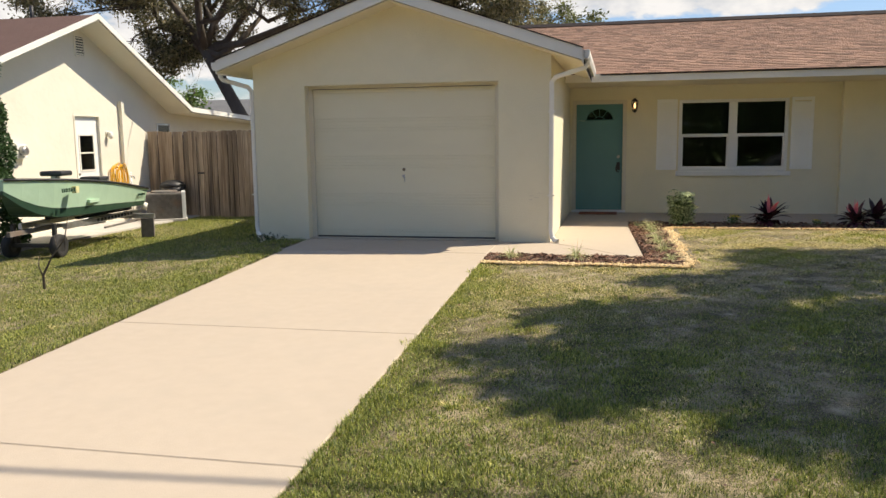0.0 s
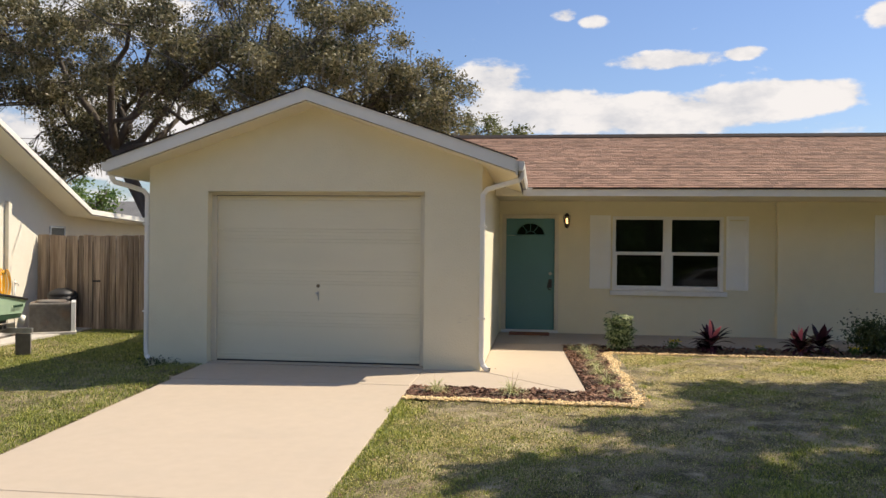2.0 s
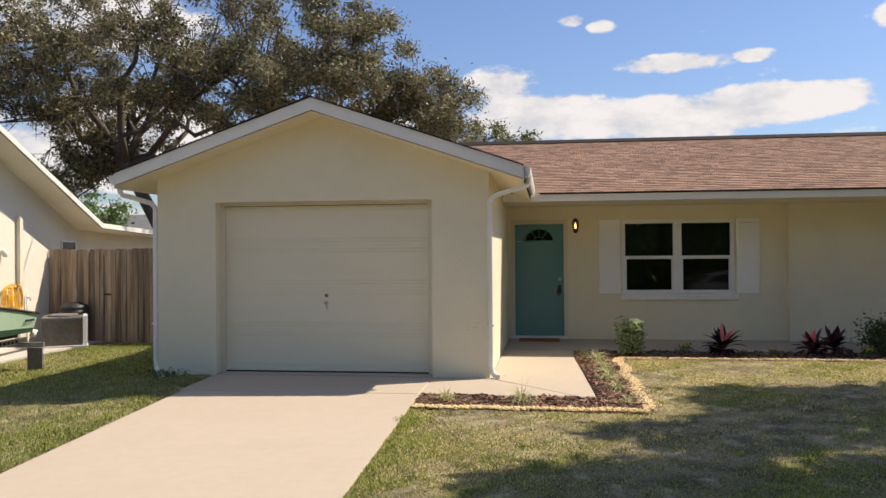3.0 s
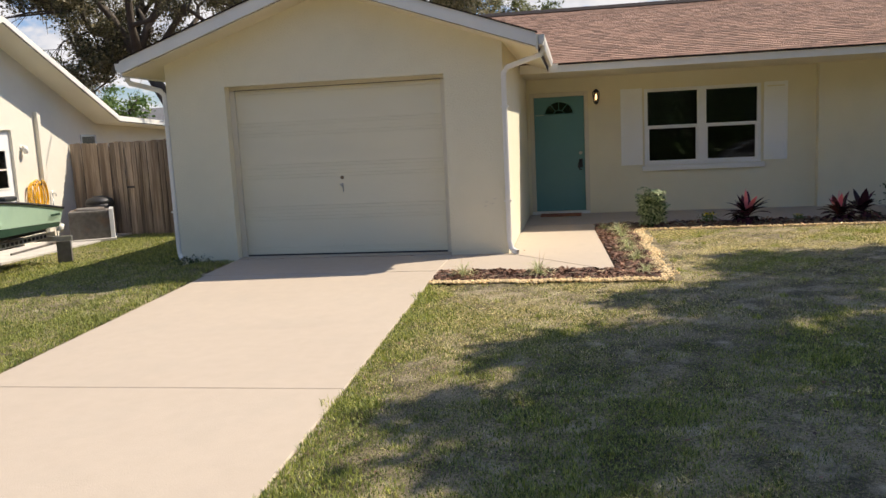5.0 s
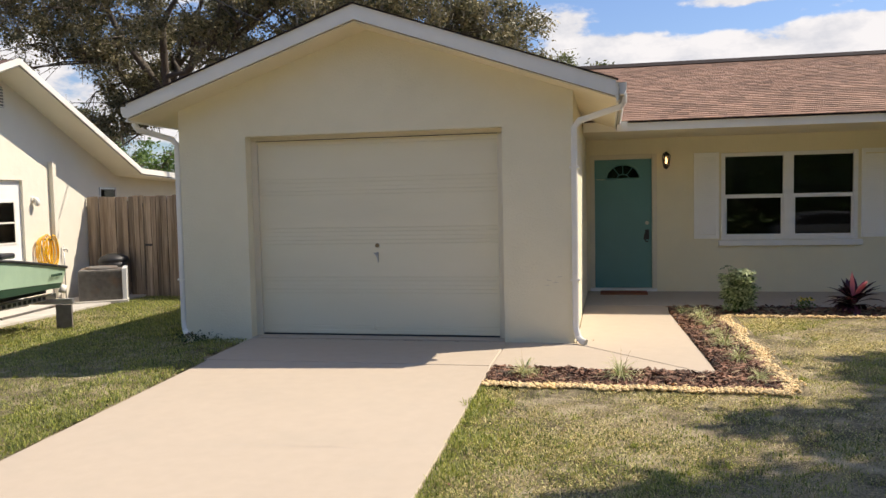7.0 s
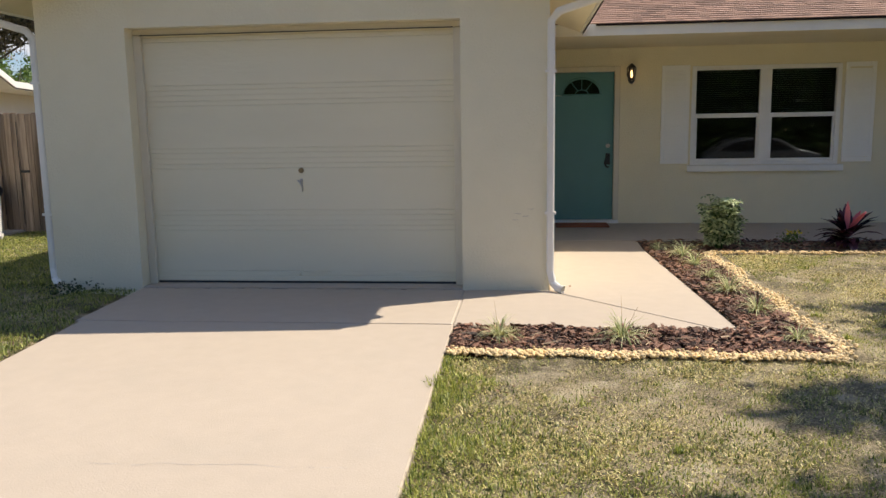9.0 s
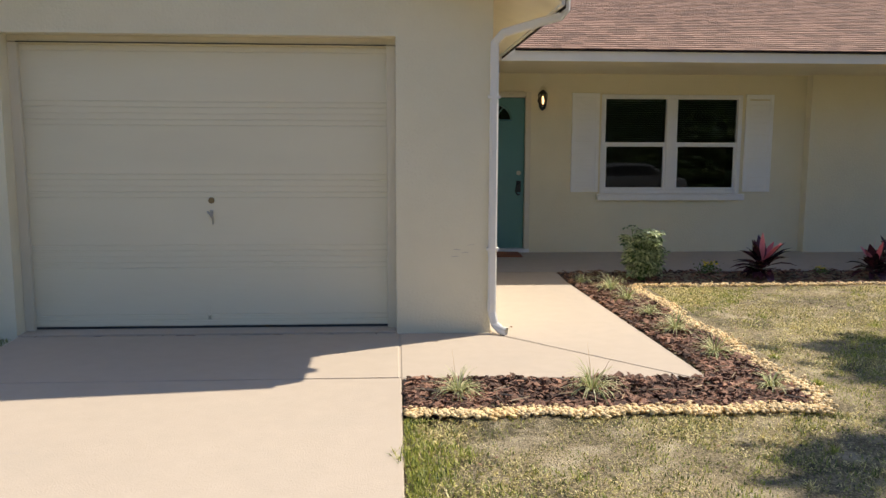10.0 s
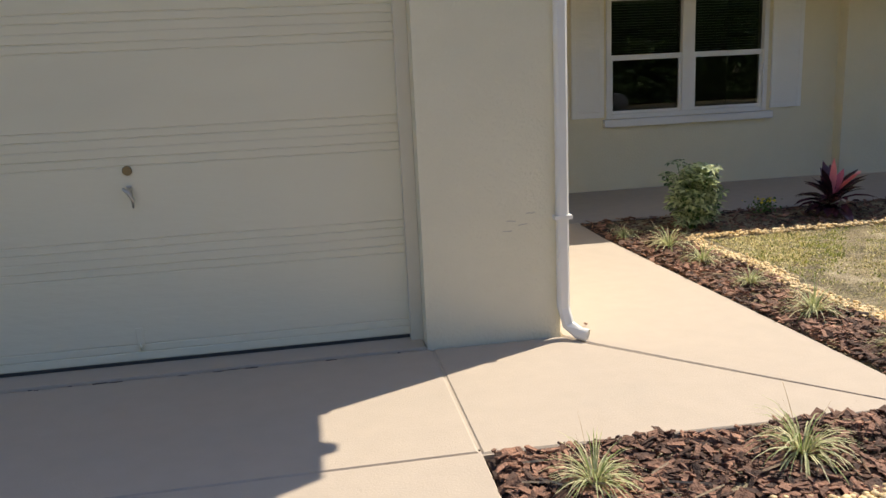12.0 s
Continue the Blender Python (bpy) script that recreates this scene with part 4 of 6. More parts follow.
def make_fence():
    f = thing("fence", (0, 0, 0), "weathered grey-brown board fence with a gate between the houses", "fence")
    rng = random.Random(5)
    x, y = -10.28, 17.8
    while x < -4.72:
        w = rng.uniform(0.095, 0.14)
        bm = bmesh.new()
        top = 1.64 + rng.uniform(-0.012, 0.012)
        j = rng.uniform(0, 0.02)
        prism(bm, [(x, -0.42), (x + w, -0.42), (x + w, top - 0.015), (x + w - 0.015, top), (x + 0.015, top), (x, top - 0.015)], "y", y + j, y + j + 0.018)
        part("board", bm, FENCE, f)
        x += w + (0.007 if rng.random() < 0.7 else 0.012)
    for z in (-0.15, 0.62, 1.38):
        boxes("rail", [(-10.28, -4.7, y + 0.039, y + 0.075, z, z + 0.09)], FENCE, f)
    for px in (-10.2, -9.0, -7.8, -6.5, -5.2):
        boxes("post", [(px, px + 0.09, y + 0.076, y + 0.166, -0.5, 1.6)], FENCE, f)
    boxes("latch", [(-9.02, -8.86, y - 0.02, y - 0.001, 0.66, 0.70)], BLACK, f, "black iron gate latch", bevel=0.003)
    # Dark sheet behind the boards stands in for shade in their gaps.
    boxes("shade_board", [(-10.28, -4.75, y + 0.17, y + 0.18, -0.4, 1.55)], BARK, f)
    # Black strip on the boards, drawn as the shaded gap beside the gate.
    boxes("hinge_gap", [(-9.04, -9.028, y - 0.004, y - 0.001, -0.2, 1.5)], BLACK, f)


make_fence()


def make_ac():
    a = thing("air_conditioner", (-9.4, 16.95, -0.33), "rusty grey air-conditioning condenser on a pad by the fence", "air conditioner")
    a.rotation_euler = (0, 0, radians(31))
    boxes("pad", [(-0.46, 0.46, -0.42, 0.42, 0, 0.06)], OLDCON, a, bevel=0.01)
    boxes("body", [(-0.38, 0.36, -0.35, 0.35, 0.06, 0.62)], STEEL_OLD, a, "weathered grille sides", bevel=0.02)
    boxes("corner_panel", [(0.362, 0.44, -0.37, 0.352, 0.06, 0.64)], VINYL, a, "pale corner panel", bevel=0.008)
    for k in range(14):
        z = 0.10 + k * 0.036
        boxes("fin", [(-0.37, 0.35, -0.362, -0.351, z, z + 0.012)], STEEL_OLD, a)
    bm = bmesh.new()
    tube(bm, [(0, 0, 0.62), (0, 0, 0.66)], [0.3, 0.27], 20)
    part("fan_guard", bm, STEEL_OLD, a)
    g = thing("barbecue_kettle", (-9.50, 17.48, -0.36), "black kettle barbecue with a lid beside the air conditioner", "barbecue")
    bm = bmesh.new()
    tube(bm, [(0, 0, 0.52), (0, 0, 0.6), (0, 0, 0.74)], [0.12, 0.24, 0.29], 20)
    part("bowl", bm, BLACK, g, smooth=True)
    bm = bmesh.new()
    tube(bm, [(0, 0, 0.745), (0, 0, 0.83), (0, 0, 0.89), (0, 0, 0.90)], [0.295, 0.25, 0.12, 0.03], 20)
    part("lid", bm, BLACK, g, smooth=True)
    for k in range(3):
        an = k * 2.094
        bm = bmesh.new()
        tube(bm, [(0.1 * math.cos(an), 0.1 * math.sin(an), 0.56), (0.3 * math.cos(an), 0.3 * math.sin(an), 0.0)], 0.014, 8)
        part("leg", bm, BLACK, g)


STEEL_OLD = material("weathered_grille_metal", (0.10, 0.09, 0.08), (0.20, 0.185, 0.165), 0.8, 12, 2, 0.5, 60, dirt=(0.22, 0.12, 0.06), dirt_amount=0.6)
make_ac()


def make_boat():
    stern, bow = Vector((-8.62, 14.05, 0.09)), Vector((-8.14, 10.72, 0.09))
    fwd = (bow - stern).normalized()
    ang = math.atan2(fwd.y, fwd.x)
    L = (bow - stern).length
    b = thing("boat", stern, "faded green flat-bottomed fishing boat on a trailer", "boat")
    b.rotation_euler = (0, 0, ang)
    sec = []
    for i in range(15):
        u = i / 14
        half = 0.62 * (1 - max(0, u - 0.4) ** 2 * 2.6)
        bot = 0.52 * (1 - max(0, u - 0.4) ** 2 * 2.72)
        zt = 0.47 + 0.55 * u - 0.22 * u * u
        zb = 0.17 + 0.02 * u + 0.40 * (max(0, u - 0.72) / 0.28) ** 2.2
        zb = min(zb, zt - 0.08)
        sec.append((u * L, max(half, 0.04), max(bot, 0.02), zt, zb))

    def hull(z_from, z_to, off, closed_bottom):
        bm = bmesh.new()
        rows = []
        for x, h, bo, zt, zb in sec:
            pts = []
            for s in (-1, 1):
                col = []
                for f in (z_from, z_to):
                    col.append(((bo + (h - bo) * f + off) * s, zb + (zt - zb) * f))
                pts.append(col)
            rows.append([bm.verts.new((x, pts[0][1][0], pts[0][1][1])), bm.verts.new((x, pts[0][0][0], pts[0][0][1])), bm.verts.new((x, pts[1][0][0], pts[1][0][1])), bm.verts.new((x, pts[1][1][0], pts[1][1][1]))])
        for a, c in zip(rows, rows[1:]):
            for k in (0, 1, 2) if closed_bottom else (0, 2):
                bm.faces.new((a[k], a[k + 1], c[k + 1], c[k]))
        if closed_bottom:
            bm.faces.new(rows[0])
            bm.faces.new(rows[-1][::-1])
        else:
            bm.faces.new((rows[0][0], rows[0][1], rows[0][2], rows[0][3]))
            bm.faces.new(rows[-1][::-1])
        return bm
    o = part("bottom", hull(0.0, 0.24, 0.0, True), HULL_D, b, "dark green lower hull")
    s = part("side", hull(0.24, 1.0, 0.004, False), HULL, b, "faded light green hull sides")
    for ob in (o, s):
        md = ob.modifiers.new("thick", "SOLIDIFY")
        md.thickness = 0.012
    for side in (-1, 1):
        bm = bmesh.new()
        tube(bm, [(x, side * (h + 0.008), zt) for x, h, bo, zt, zb in sec], 0.02, 6)
        part("gunwale", bm, BLACK, b, "dark gunwale rub rail")
    boxes("deck", [(L * 0.02, L * 0.10, -0.58, 0.58, 0.40, 0.43), ], HULL, b)
    bm = bmesh.new()
    rows = [(bm.verts.new((x, -h, zt)), bm.verts.new((x, h, zt))) for x, h, bo, zt, zb in sec[9:]]
    for a, c in zip(rows, rows[1:]):
        bm.faces.new((a[0], a[1], c[1], c[0]))
    o = part("foredeck", bm, HULL, b)
    md = o.modifiers.new("thick", "SOLIDIFY")
    md.thickness = 0.012
    for u in (0.14, 0.50):
        x = u * L
        boxes("bench", [(x, x + 0.3, -0.56, 0.56, 0.36, 0.41)], HULL, b)
        zt = 0.50 + 0.55 * u - 0.22 * u * u
        for sy in (-0.05,):
            st = new("seat")
            st.parent = b
            boxes("cushion", [(x + 0.0, x + 0.34, sy - 0.18, sy + 0.20, zt + 0.07, zt + 0.15)], BLACK, st, "black folded seat cushion", bevel=0.03)
            boxes("pedestal", [(x + 0.13, x + 0.23, sy - 0.05, sy + 0.05, 0.41, zt + 0.07)], STEEL, st)
    rng = random.Random(3)
    y0 = 0.60
    def mark(name, u0, n, w, zf, mt):
        for k in range(n):
            x = u0 * L + k * w * 1.5
            box_ = [(x, x + w * rng.uniform(0.5, 1.0), y0 - 0.0, y0 + 0.012, zf, zf + w * 1.3)]
            boxes(name, box_, mt, b)
    mark("registration_mark", 0.74, 6, 0.045, 0.58, HULL_D)
    boxes("sticker", [(L * 0.70, L * 0.70 + 0.09, 0.53, 0.60, 0.55, 0.65)], LABEL_Y, b, "faded yellow sticker")
    mark("maker_plate_mark", 0.03, 7, 0.028, 0.36, HULL_D)

    t = thing("boat_trailer", stern + Vector((0, 0, 0.08)), "galvanised boat trailer with small black wheels standing on the grass", "boat trailer")
    t.rotation_euler = (0, 0, ang)
    for sy in (-0.36, 0.36):
        boxes("side_beam", [(-0.1, L * 0.72, sy - 0.03, sy + 0.03, -0.09, 0.0)], STEEL, t, "worn galvanised side beam", bevel=0.006)
        boxes("bunk", [(0.0, L * 0.55, sy * 0.7 - 0.04, sy * 0.7 + 0.04, 0.005, 0.05)], BLACK, t)
        wh = new("wheel")
        wh.parent = t
        wx, wy = L * 0.79, sy * 1.05
        bm = bmesh.new()
        prof = [(0.09, 0.05), (0.14, 0.065), (0.175, 0.055), (0.185, 0.0), (0.175, -0.055), (0.14, -0.065), (0.09, -0.05)]
        rings = [[bm.verts.new((wx + r * math.cos(a), wy + q, -0.32 + r * math.sin(a))) for r, q in prof] for a in np.linspace(0, 2 * math.pi, 25)[:-1]]
        for i in range(24):
            for k in range(6):
                bm.faces.new((rings[i][k], rings[i][k + 1], rings[(i + 1) % 24][k + 1], rings[(i + 1) % 24][k])).smooth = True
        part("tyre", bm, RUBBER, wh)
        bm = bmesh.new()
        tube(bm, [(wx, wy - 0.04, -0.32), (wx, wy + 0.04, -0.32)], 0.095, 16)
        part("rim", bm, BLACK, wh)
    boxes("axle", [(L * 0.79 - 0.03, L * 0.79 + 0.03, -0.40, 0.40, -0.34, -0.28), (L * 0.79 - 0.03, L * 0.79 + 0.03, 0.30, 0.35, -0.28, 0.02), (L * 0.79 - 0.03, L * 0.79 + 0.03, -0.35, -0.30, -0.28, 0.02)], BLACK, t)
    boxes("cross_beam", [(0.14, 0.20, -0.45, 0.80, -0.14, -0.06)], STEEL, t, bevel=0.005)
    boxes("cross_beam", [(L * 0.6, L * 0.6 + 0.06, -0.33, 0.33, -0.10, -0.04)], STEEL, t)
    boxes("tongue", [(L * 0.6, L * 0.98, -0.03, 0.03, -0.11, -0.04)], STEEL_OLD, t)
    for k in range(11):
        xx = 0.2 + k * 0.12
        boxes("lettering_bar", [(xx, xx + 0.07, 0.391, 0.395, -0.07, -0.02)], BLACK, t)
    boxes("licence_board", [(0.20, 0.24, 0.56, 0.80, -0.49, -0.14)], STEEL_OLD, t, "weathered grey board at the trailer's rear corner", bevel=0.005)
    boxes("skid_bar", [(0.0, L * 0.4, 0.43, 0.46, -0.2, -0.17)], STEEL_OLD, t)
    bm = bmesh.new()
    tube(bm, [(-0.05, 0.5, 0.0), (-0.08, 0.52, 0.12)], 0.05, 10)
    part("keel_roller", bm, WHITE, t)


make_boat()


# ---- planting ----
def wave(x, y, seed=0.0):
    """Smooth uneven patches between about -1 and 1."""
    return (np.sin(1.3 * x + 1.7 * np.sin(0.9 * y + seed)) + np.sin(2.3 * y + 1.1 * np.sin(1.9 * x - seed) + 2.0 * seed) + 0.8 * np.sin(4.1 * x - 3.3 * y + seed)
            + 0.6 * np.sin(7.7 * y + 5.1 * x + 3 * seed)) / 3.4


def cards(rng, centers, size, spread=0.35, aspect=0.55, down=0.0):
    """A leaf-shaped quad at each centre, turned at random."""
    n = len(centers)
    d = rng.normal(size=(n, 3))
    d[:, 2] = d[:, 2] * 0.7 - down
    d /= np.linalg.norm(d, axis=1)[:, None]
    o = rng.normal(size=(n, 3))
    s = np.cross(d, o)
    s /= np.linalg.norm(s, axis=1)[:, None] + 1e-9
    ln = size * (1 + spread * rng.uniform(-1, 1, n))[:, None]
    v = np.stack([centers - d * ln * 0.5, centers + s * ln * aspect * 0.5, centers + d * ln * 0.5, centers - s * ln * aspect * 0.5], 1)
    return v.reshape(-1, 3), np.arange(4 * n).reshape(n, 4)


def on_paving(x, y):
    drive = (x > -3.80) & (x < -1.11) & (y < 10.53)
    pad = (x > -3.89) & (x < 0.735) & (y >= 10.5)
    return drive | pad | ((y > 11.6) & (x > -4.68) & (x < 0.75))


def in_bed(x, y):
    return ((x > -1.12) & (x < 1.33) & (y > 9.86) & (y < 10.56)) | ((x > 0.58) & (x < 1.33) & (y > 9.86) & (y < 14.5)) | ((x > 0.58) & (y > 13.46))


def make_lawn():
    rng = np.random.default_rng(11)
    zones = (
        (-1.3, 4.2, 2.9, 5.6, 19000, 0.036), (-1.3, 6.0, 5.6, 9.2, 15000, 0.028), (-1.3, 7.5, 9.2, 13.9, 17500, 0.024), (5.0, 9.0, 2.6, 9.2, 1800, 0.03),
        (-6.5, -3.7, 4.0, 9.0, 9500, 0.034), (-11.0, -3.8, 9.0, 12.0, 4500, 0.040), (-10.2, -4.66, 12.0, 18.3, 3200, 0.05), (-9.5, -6.5, 5.0, 9.0, 4500, 0.038))
    sets = {0: [], 1: [], 2: []}
    for x0, x1, y0, y1, dens, h in zones:
        n = int((x1 - x0) * (y1 - y0) * dens)
        x, y = rng.uniform(x0, x1, n), rng.uniform(y0, y1, n)
        edge = 0.8 * np.exp(-np.abs(x + 1.10) / 0.10) + np.exp(-np.abs(x + 3.80) / 0.15)
        left = x < -3.7
        p = wave(x, y, 0.7)
        q = wave(x * 2.7, y * 2.7, 2.1)
        worn = np.exp(-((x - 1.6) ** 2 / 1.2 + (y - 11.3) ** 2 / 2.5)) + 0.8 * np.exp(-((x - 0.5) ** 2 / 2.5 + (y - 9.2) ** 2 / 0.5)) 
        cover = 0.72 + 0.36 * p + 0.36 * q - 0.45 * worn + edge + np.where(left, 0.25, 0) + np.where(y < 5, 0.22, 0)
        keep = (rng.uniform(0, 1, n) < cover) & ~on_paving(x, y) & ~in_bed(x, y) & ~((x < -9.0) & (x > -10.3))
        green = rng.uniform(-0.5, 0.5, n) + 0.8 * wave(x * 0.8, y * 0.8, 4.4) + 0.7 * wave(x * 2.9, y * 2.9, 1.3) + 1.2 * edge + np.where(left, 0.6, 0) + np.where(y < 5.5, 0.5, 0.0) - np.where((y > 8.4) & ~left, 0.30, 0.0) + np.where((y < 9) & ~left, 0.25, 0.0)
        x, y, green, edge = x[keep], y[keep], green[keep], edge[keep]
        tall = np.clip(0.75 + 0.45 * wave(x * 5.3, y * 5.3, 1.1) + 0.35 * wave(x * 13.1, y * 13.1, 3.1), 0.35, 1.6)
        hh = h * tall * rng.uniform(0.5, 1.35, len(x)) * (1 + 0.7 * np.clip(edge, 0, 1))
        kind = np.where(green > 0.15, 1, 0)
        # Share of dark lush blades; on the side lawn they also paint in shade.
        lush = np.where(x < -3.7, 0.78, np.clip(0.90 - 0.13 * (y - 4.8), 0.14, 0.88) + 0.12 * wave(x * 1.7, y * 1.7, 5.0))
        kind = np.where(rng.uniform(0, 1, len(x)) < lush, 2, kind)
        for k in (0, 1, 2):
            sel = kind == k
            sets[k].append(np.stack([x[sel], y[sel], hh[sel]], 1))
    for k in range(420):
        tx, ty = rng.uniform(-1.0, 5.5), rng.uniform(2.9, 13.0)
        if k % 4 == 0:
            tx, ty = rng.uniform(-8.5, -3.9), rng.uniform(4.5, 16.0)
        if in_bed(tx, ty) or on_paving(tx, ty):
            continue
        n = int(rng.integers(14, 60))
        a, r = rng.uniform(0, 6.3, n), rng.uniform(0.02, 0.07) * np.sqrt(rng.uniform(0, 1, n))
        sets[int(rng.uniform(0, 1) < 0.5)].append(np.stack([tx + r * np.cos(a), ty + r * np.sin(a), rng.uniform(0.02, 0.06, n)], 1))
    tufts = [(-0.38, 7.15), (0.1, 6.5), (-0.85, 8.6), (0.25, 5.6), (-0.9, 5.8), (1.9, 7.5), (-0.6, 4.6), (-0.98, 9.4), (-0.9, 7.6), (-1.0, 6.7), (2.6, 10.7)]
    for tx, ty in tufts:
        n = 260
        a, r = rng.uniform(0, 6.3, n), 0.16 * np.sqrt(rng.uniform(0, 1, n))
        sets[1].append(np.stack([tx + 1.3 * r * np.cos(a), ty + 0.8 * r * np.sin(a), rng.uniform(0.025, 0.065, n)], 1))
    for k, nm, mt in ((0, "dry_grass", GRASS), (1, "green_grass", GRASS_G), (2, "green_grass", GRASS_LUSH_SHADE)):
        b = np.concatenate(sets[k])
        n = len(b)
        x, y, h = b.T
        z = ground_z(x, y) - 0.008
        a = rng.uniform(0, 2 * np.pi, n)
        lean = rng.uniform(0.2, 1.3, n) if k else rng.uniform(0.6, 1.75, n)
        w = 0.0020 + 0.0024 * rng.uniform(0, 1, n)
        w = w * np.where(y > 8, 1.12, 1.0) * np.where(y > 12, 1.4, 1.0)
        ca, sa = np.cos(a), np.sin(a)
        base = np.stack([x, y, z], 1)
        side = np.stack([-sa * w, ca * w, 0 * w], 1)
        tip = base + np.stack([ca * h * lean * 0.8, sa * h * lean * 0.8, h * (1.15 - 0.58 * lean)], 1)
        v = np.stack([base - side, base + side, tip], 1).reshape(-1, 3)
        g = raw_mesh(nm, v, np.arange(3 * n).reshape(n, 3), mt, kind="stuff")
        tagged(g, "short patchy lawn grass, " + ("dry and yellowish" if k == 0 else "green blades and weeds"), "grass")


make_lawn()


def make_beds():
    rng = np.random.default_rng(4)
    bed = thing("mulch_bed", (0, 0, 0), "dark bark mulch bed bordering the walkway and the house", "flower bed", kind="structure")
    for nm, pts in (("bed_soil", [(-1.11, 9.97, 0.0), (1.10, 9.97, 0.0), (1.10, 10.44, 0.0), (-1.11, 10.495, 0.0)]), ("bed_soil", [(0.74, 10.44, 0), (1.10, 10.44, 0), (1.10, 13.6, 0), (0.61, 13.8, 0)]), ("bed_soil", [(0.61, 13.6, 0), (11, 13.6, 0), (11, 14.46, 0), (0.63, 14.46, 0)])):
        bm = bmesh.new()
        bm.faces.new([bm.verts.new((p[0], p[1], -0.022 if p[1] < 14.4 else -0.01)) for p in pts])
        r = bmesh.ops.extrude_face_region(bm, geom=bm.faces[:])
        bmesh.ops.translate(bm, vec=(0, 0, -0.1), verts=[v for v in r["geom"] if isinstance(v, bmesh.types.BMVert)])
        part(nm, bm, CHIP_BASE, bed)
    cx, cy = [], []
    for x0, x1, y0, y1, dens in ((-1.09, 1.17, 9.94, 10.50, 3600), (0.62, 1.16, 10.4, 13.8, 2300), (0.62, 9.5, 13.58, 14.47, 420)):
        n = int((x1 - x0) * (y1 - y0) * dens)
        x, y = rng.uniform(x0, x1, n), rng.uniform(y0, y1, n)
        ok = ~((y > 10.490 - 0.03 * (x + 1.1) + 0.012 * np.sin(9 * x)) & (y < 14.47) & (x < 0.752 - 0.042 * (y - 10.5) + 0.01 * np.sin(13 * y)))
        cx.append(x[ok])
        cy.append(y[ok])
    x, y = np.concatenate(cx), np.concatenate(cy)
    n = len(x)
    lx = 0.007 + 0.034 * rng.uniform(0, 1, n) ** 1.5
    ly = lx * rng.uniform(0.20, 0.65, n)
    lz = rng.uniform(0.002, 0.006, n)
    yaw, tx, ty = rng.uniform(0, 6.3, n), rng.normal(0, 0.24, n), rng.normal(0, 0.24, n)
    corner = np.array([(sx, sy, sz) for sx in (-1, 1) for sy in (-1, 1) for sz in (-1, 1)], float)
    loc = corner[None] * np.stack([lx, ly, lz], 1)[:, None] * rng.uniform(0.45, 1.1, (n, 8, 3))
    zt = loc[..., 2] + loc[..., 0] * np.tan(tx)[:, None] + loc[..., 1] * np.tan(ty)[:, None]
    c, s = np.cos(yaw)[:, None], np.sin(yaw)[:, None]
    hgt = -0.008 + rng.uniform(0, 0.026, n)
    v = np.stack([x[:, None] + c * loc[..., 0] - s * loc[..., 1], y[:, None] + s * loc[..., 0] + c * loc[..., 1], (ground_z(x, y) + hgt)[:, None] + zt], -1)
    quad = np.array(((0, 1, 3, 2), (4, 6, 7, 5), (0, 4, 5, 1), (2, 3, 7, 6), (0, 2, 6, 4), (1, 5, 7, 3)))
    near = np.flatnonzero((x > -0.95) & (x < 0.95) & (y > 10.02) & (y < 10.36) & (lx > 0.018))[:300]
    for i in near:
        centre = v[i].mean(0)
        me = bpy.data.meshes.new("bark_chip")
        me.from_pydata([tuple(q) for q in v[i] - centre], [], [tuple(int(k) for k in q) for q in quad])
        me.materials.append(CHIP_ONE)
        chip = new("bark_chip", me)
        chip.location = centre
        chip.parent = bed
    rest = np.setdiff1d(np.arange(n), near)
    v, n = v[rest], len(rest)
    f = (np.arange(n)[:, None, None] * 8 + quad[None]).reshape(-1, 4)
    tagged(raw_mesh("bark_mulch", v, f, CHIP, kind="stuff"), "loose red-brown bark mulch chips filling the flower bed", "mulch")

    vs, fs = [], []
    for k in range(70):
        a, L = rng.uniform(0, 6.3), rng.uniform(0.03, 0.085)
        px0, py0 = (rng.uniform(-1.0, 1.1), rng.uniform(10.0, 10.42)) if k < 40 else (rng.uniform(0.75, 1.1), rng.uniform(10.5, 13.5))
        z0 = float(ground_z(px0, py0)) + 0.022
        dx, dy, r0 = math.cos(a) * L, math.sin(a) * L, rng.uniform(0.0015, 0.004)
        n0 = len(vs)
        for q, (ox, oy, oz) in ((0, (-dx, -dy, 0)), (1, (dx, dy, rng.uniform(0, 0.02)))):
            vs += [(px0 + ox - dy / L * r0, py0 + oy + dx / L * r0, z0 + oz), (px0 + ox + dy / L * r0, py0 + oy - dx / L * r0, z0 + oz), (px0 + ox, py0 + oy, z0 + oz + 1.6 * r0)]
        fs += [(n0, n0 + 1, n0 + 4, n0 + 3), (n0 + 1, n0 + 2, n0 + 5, n0 + 4), (n0 + 2, n0, n0 + 3, n0 + 5)]
    tagged(raw_mesh("twigs", vs, fs, TWIG, kind="stuff"), "small dry twigs and straws lying on the bark mulch", "twigs")

    segs = [((-1.10, 9.90), (1.18, 9.90), 1800), ((1.19, 9.92), (1.19, 13.5), 1500), ((1.2, 13.52), (9.5, 13.52), 2000)]
    px, py = [], []
    for (x0, y0), (x1, y1), k in segs:
        u = rng.uniform(0, 1, k)
        px.append(x0 + (x1 - x0) * u + (rng.normal(0, 0.038, k) + 0.03 * np.sin(19 * u) if x0 == x1 else rng.normal(0, 0.01, k)))
        py.append(y0 + (y1 - y0) * u + (rng.normal(0, 0.030, k) + 0.015 * np.sin(23 * u + 1) if y0 == y1 else rng.normal(0, 0.01, k)))
    x, y = np.concatenate(px), np.concatenate(py)
    n = len(x)
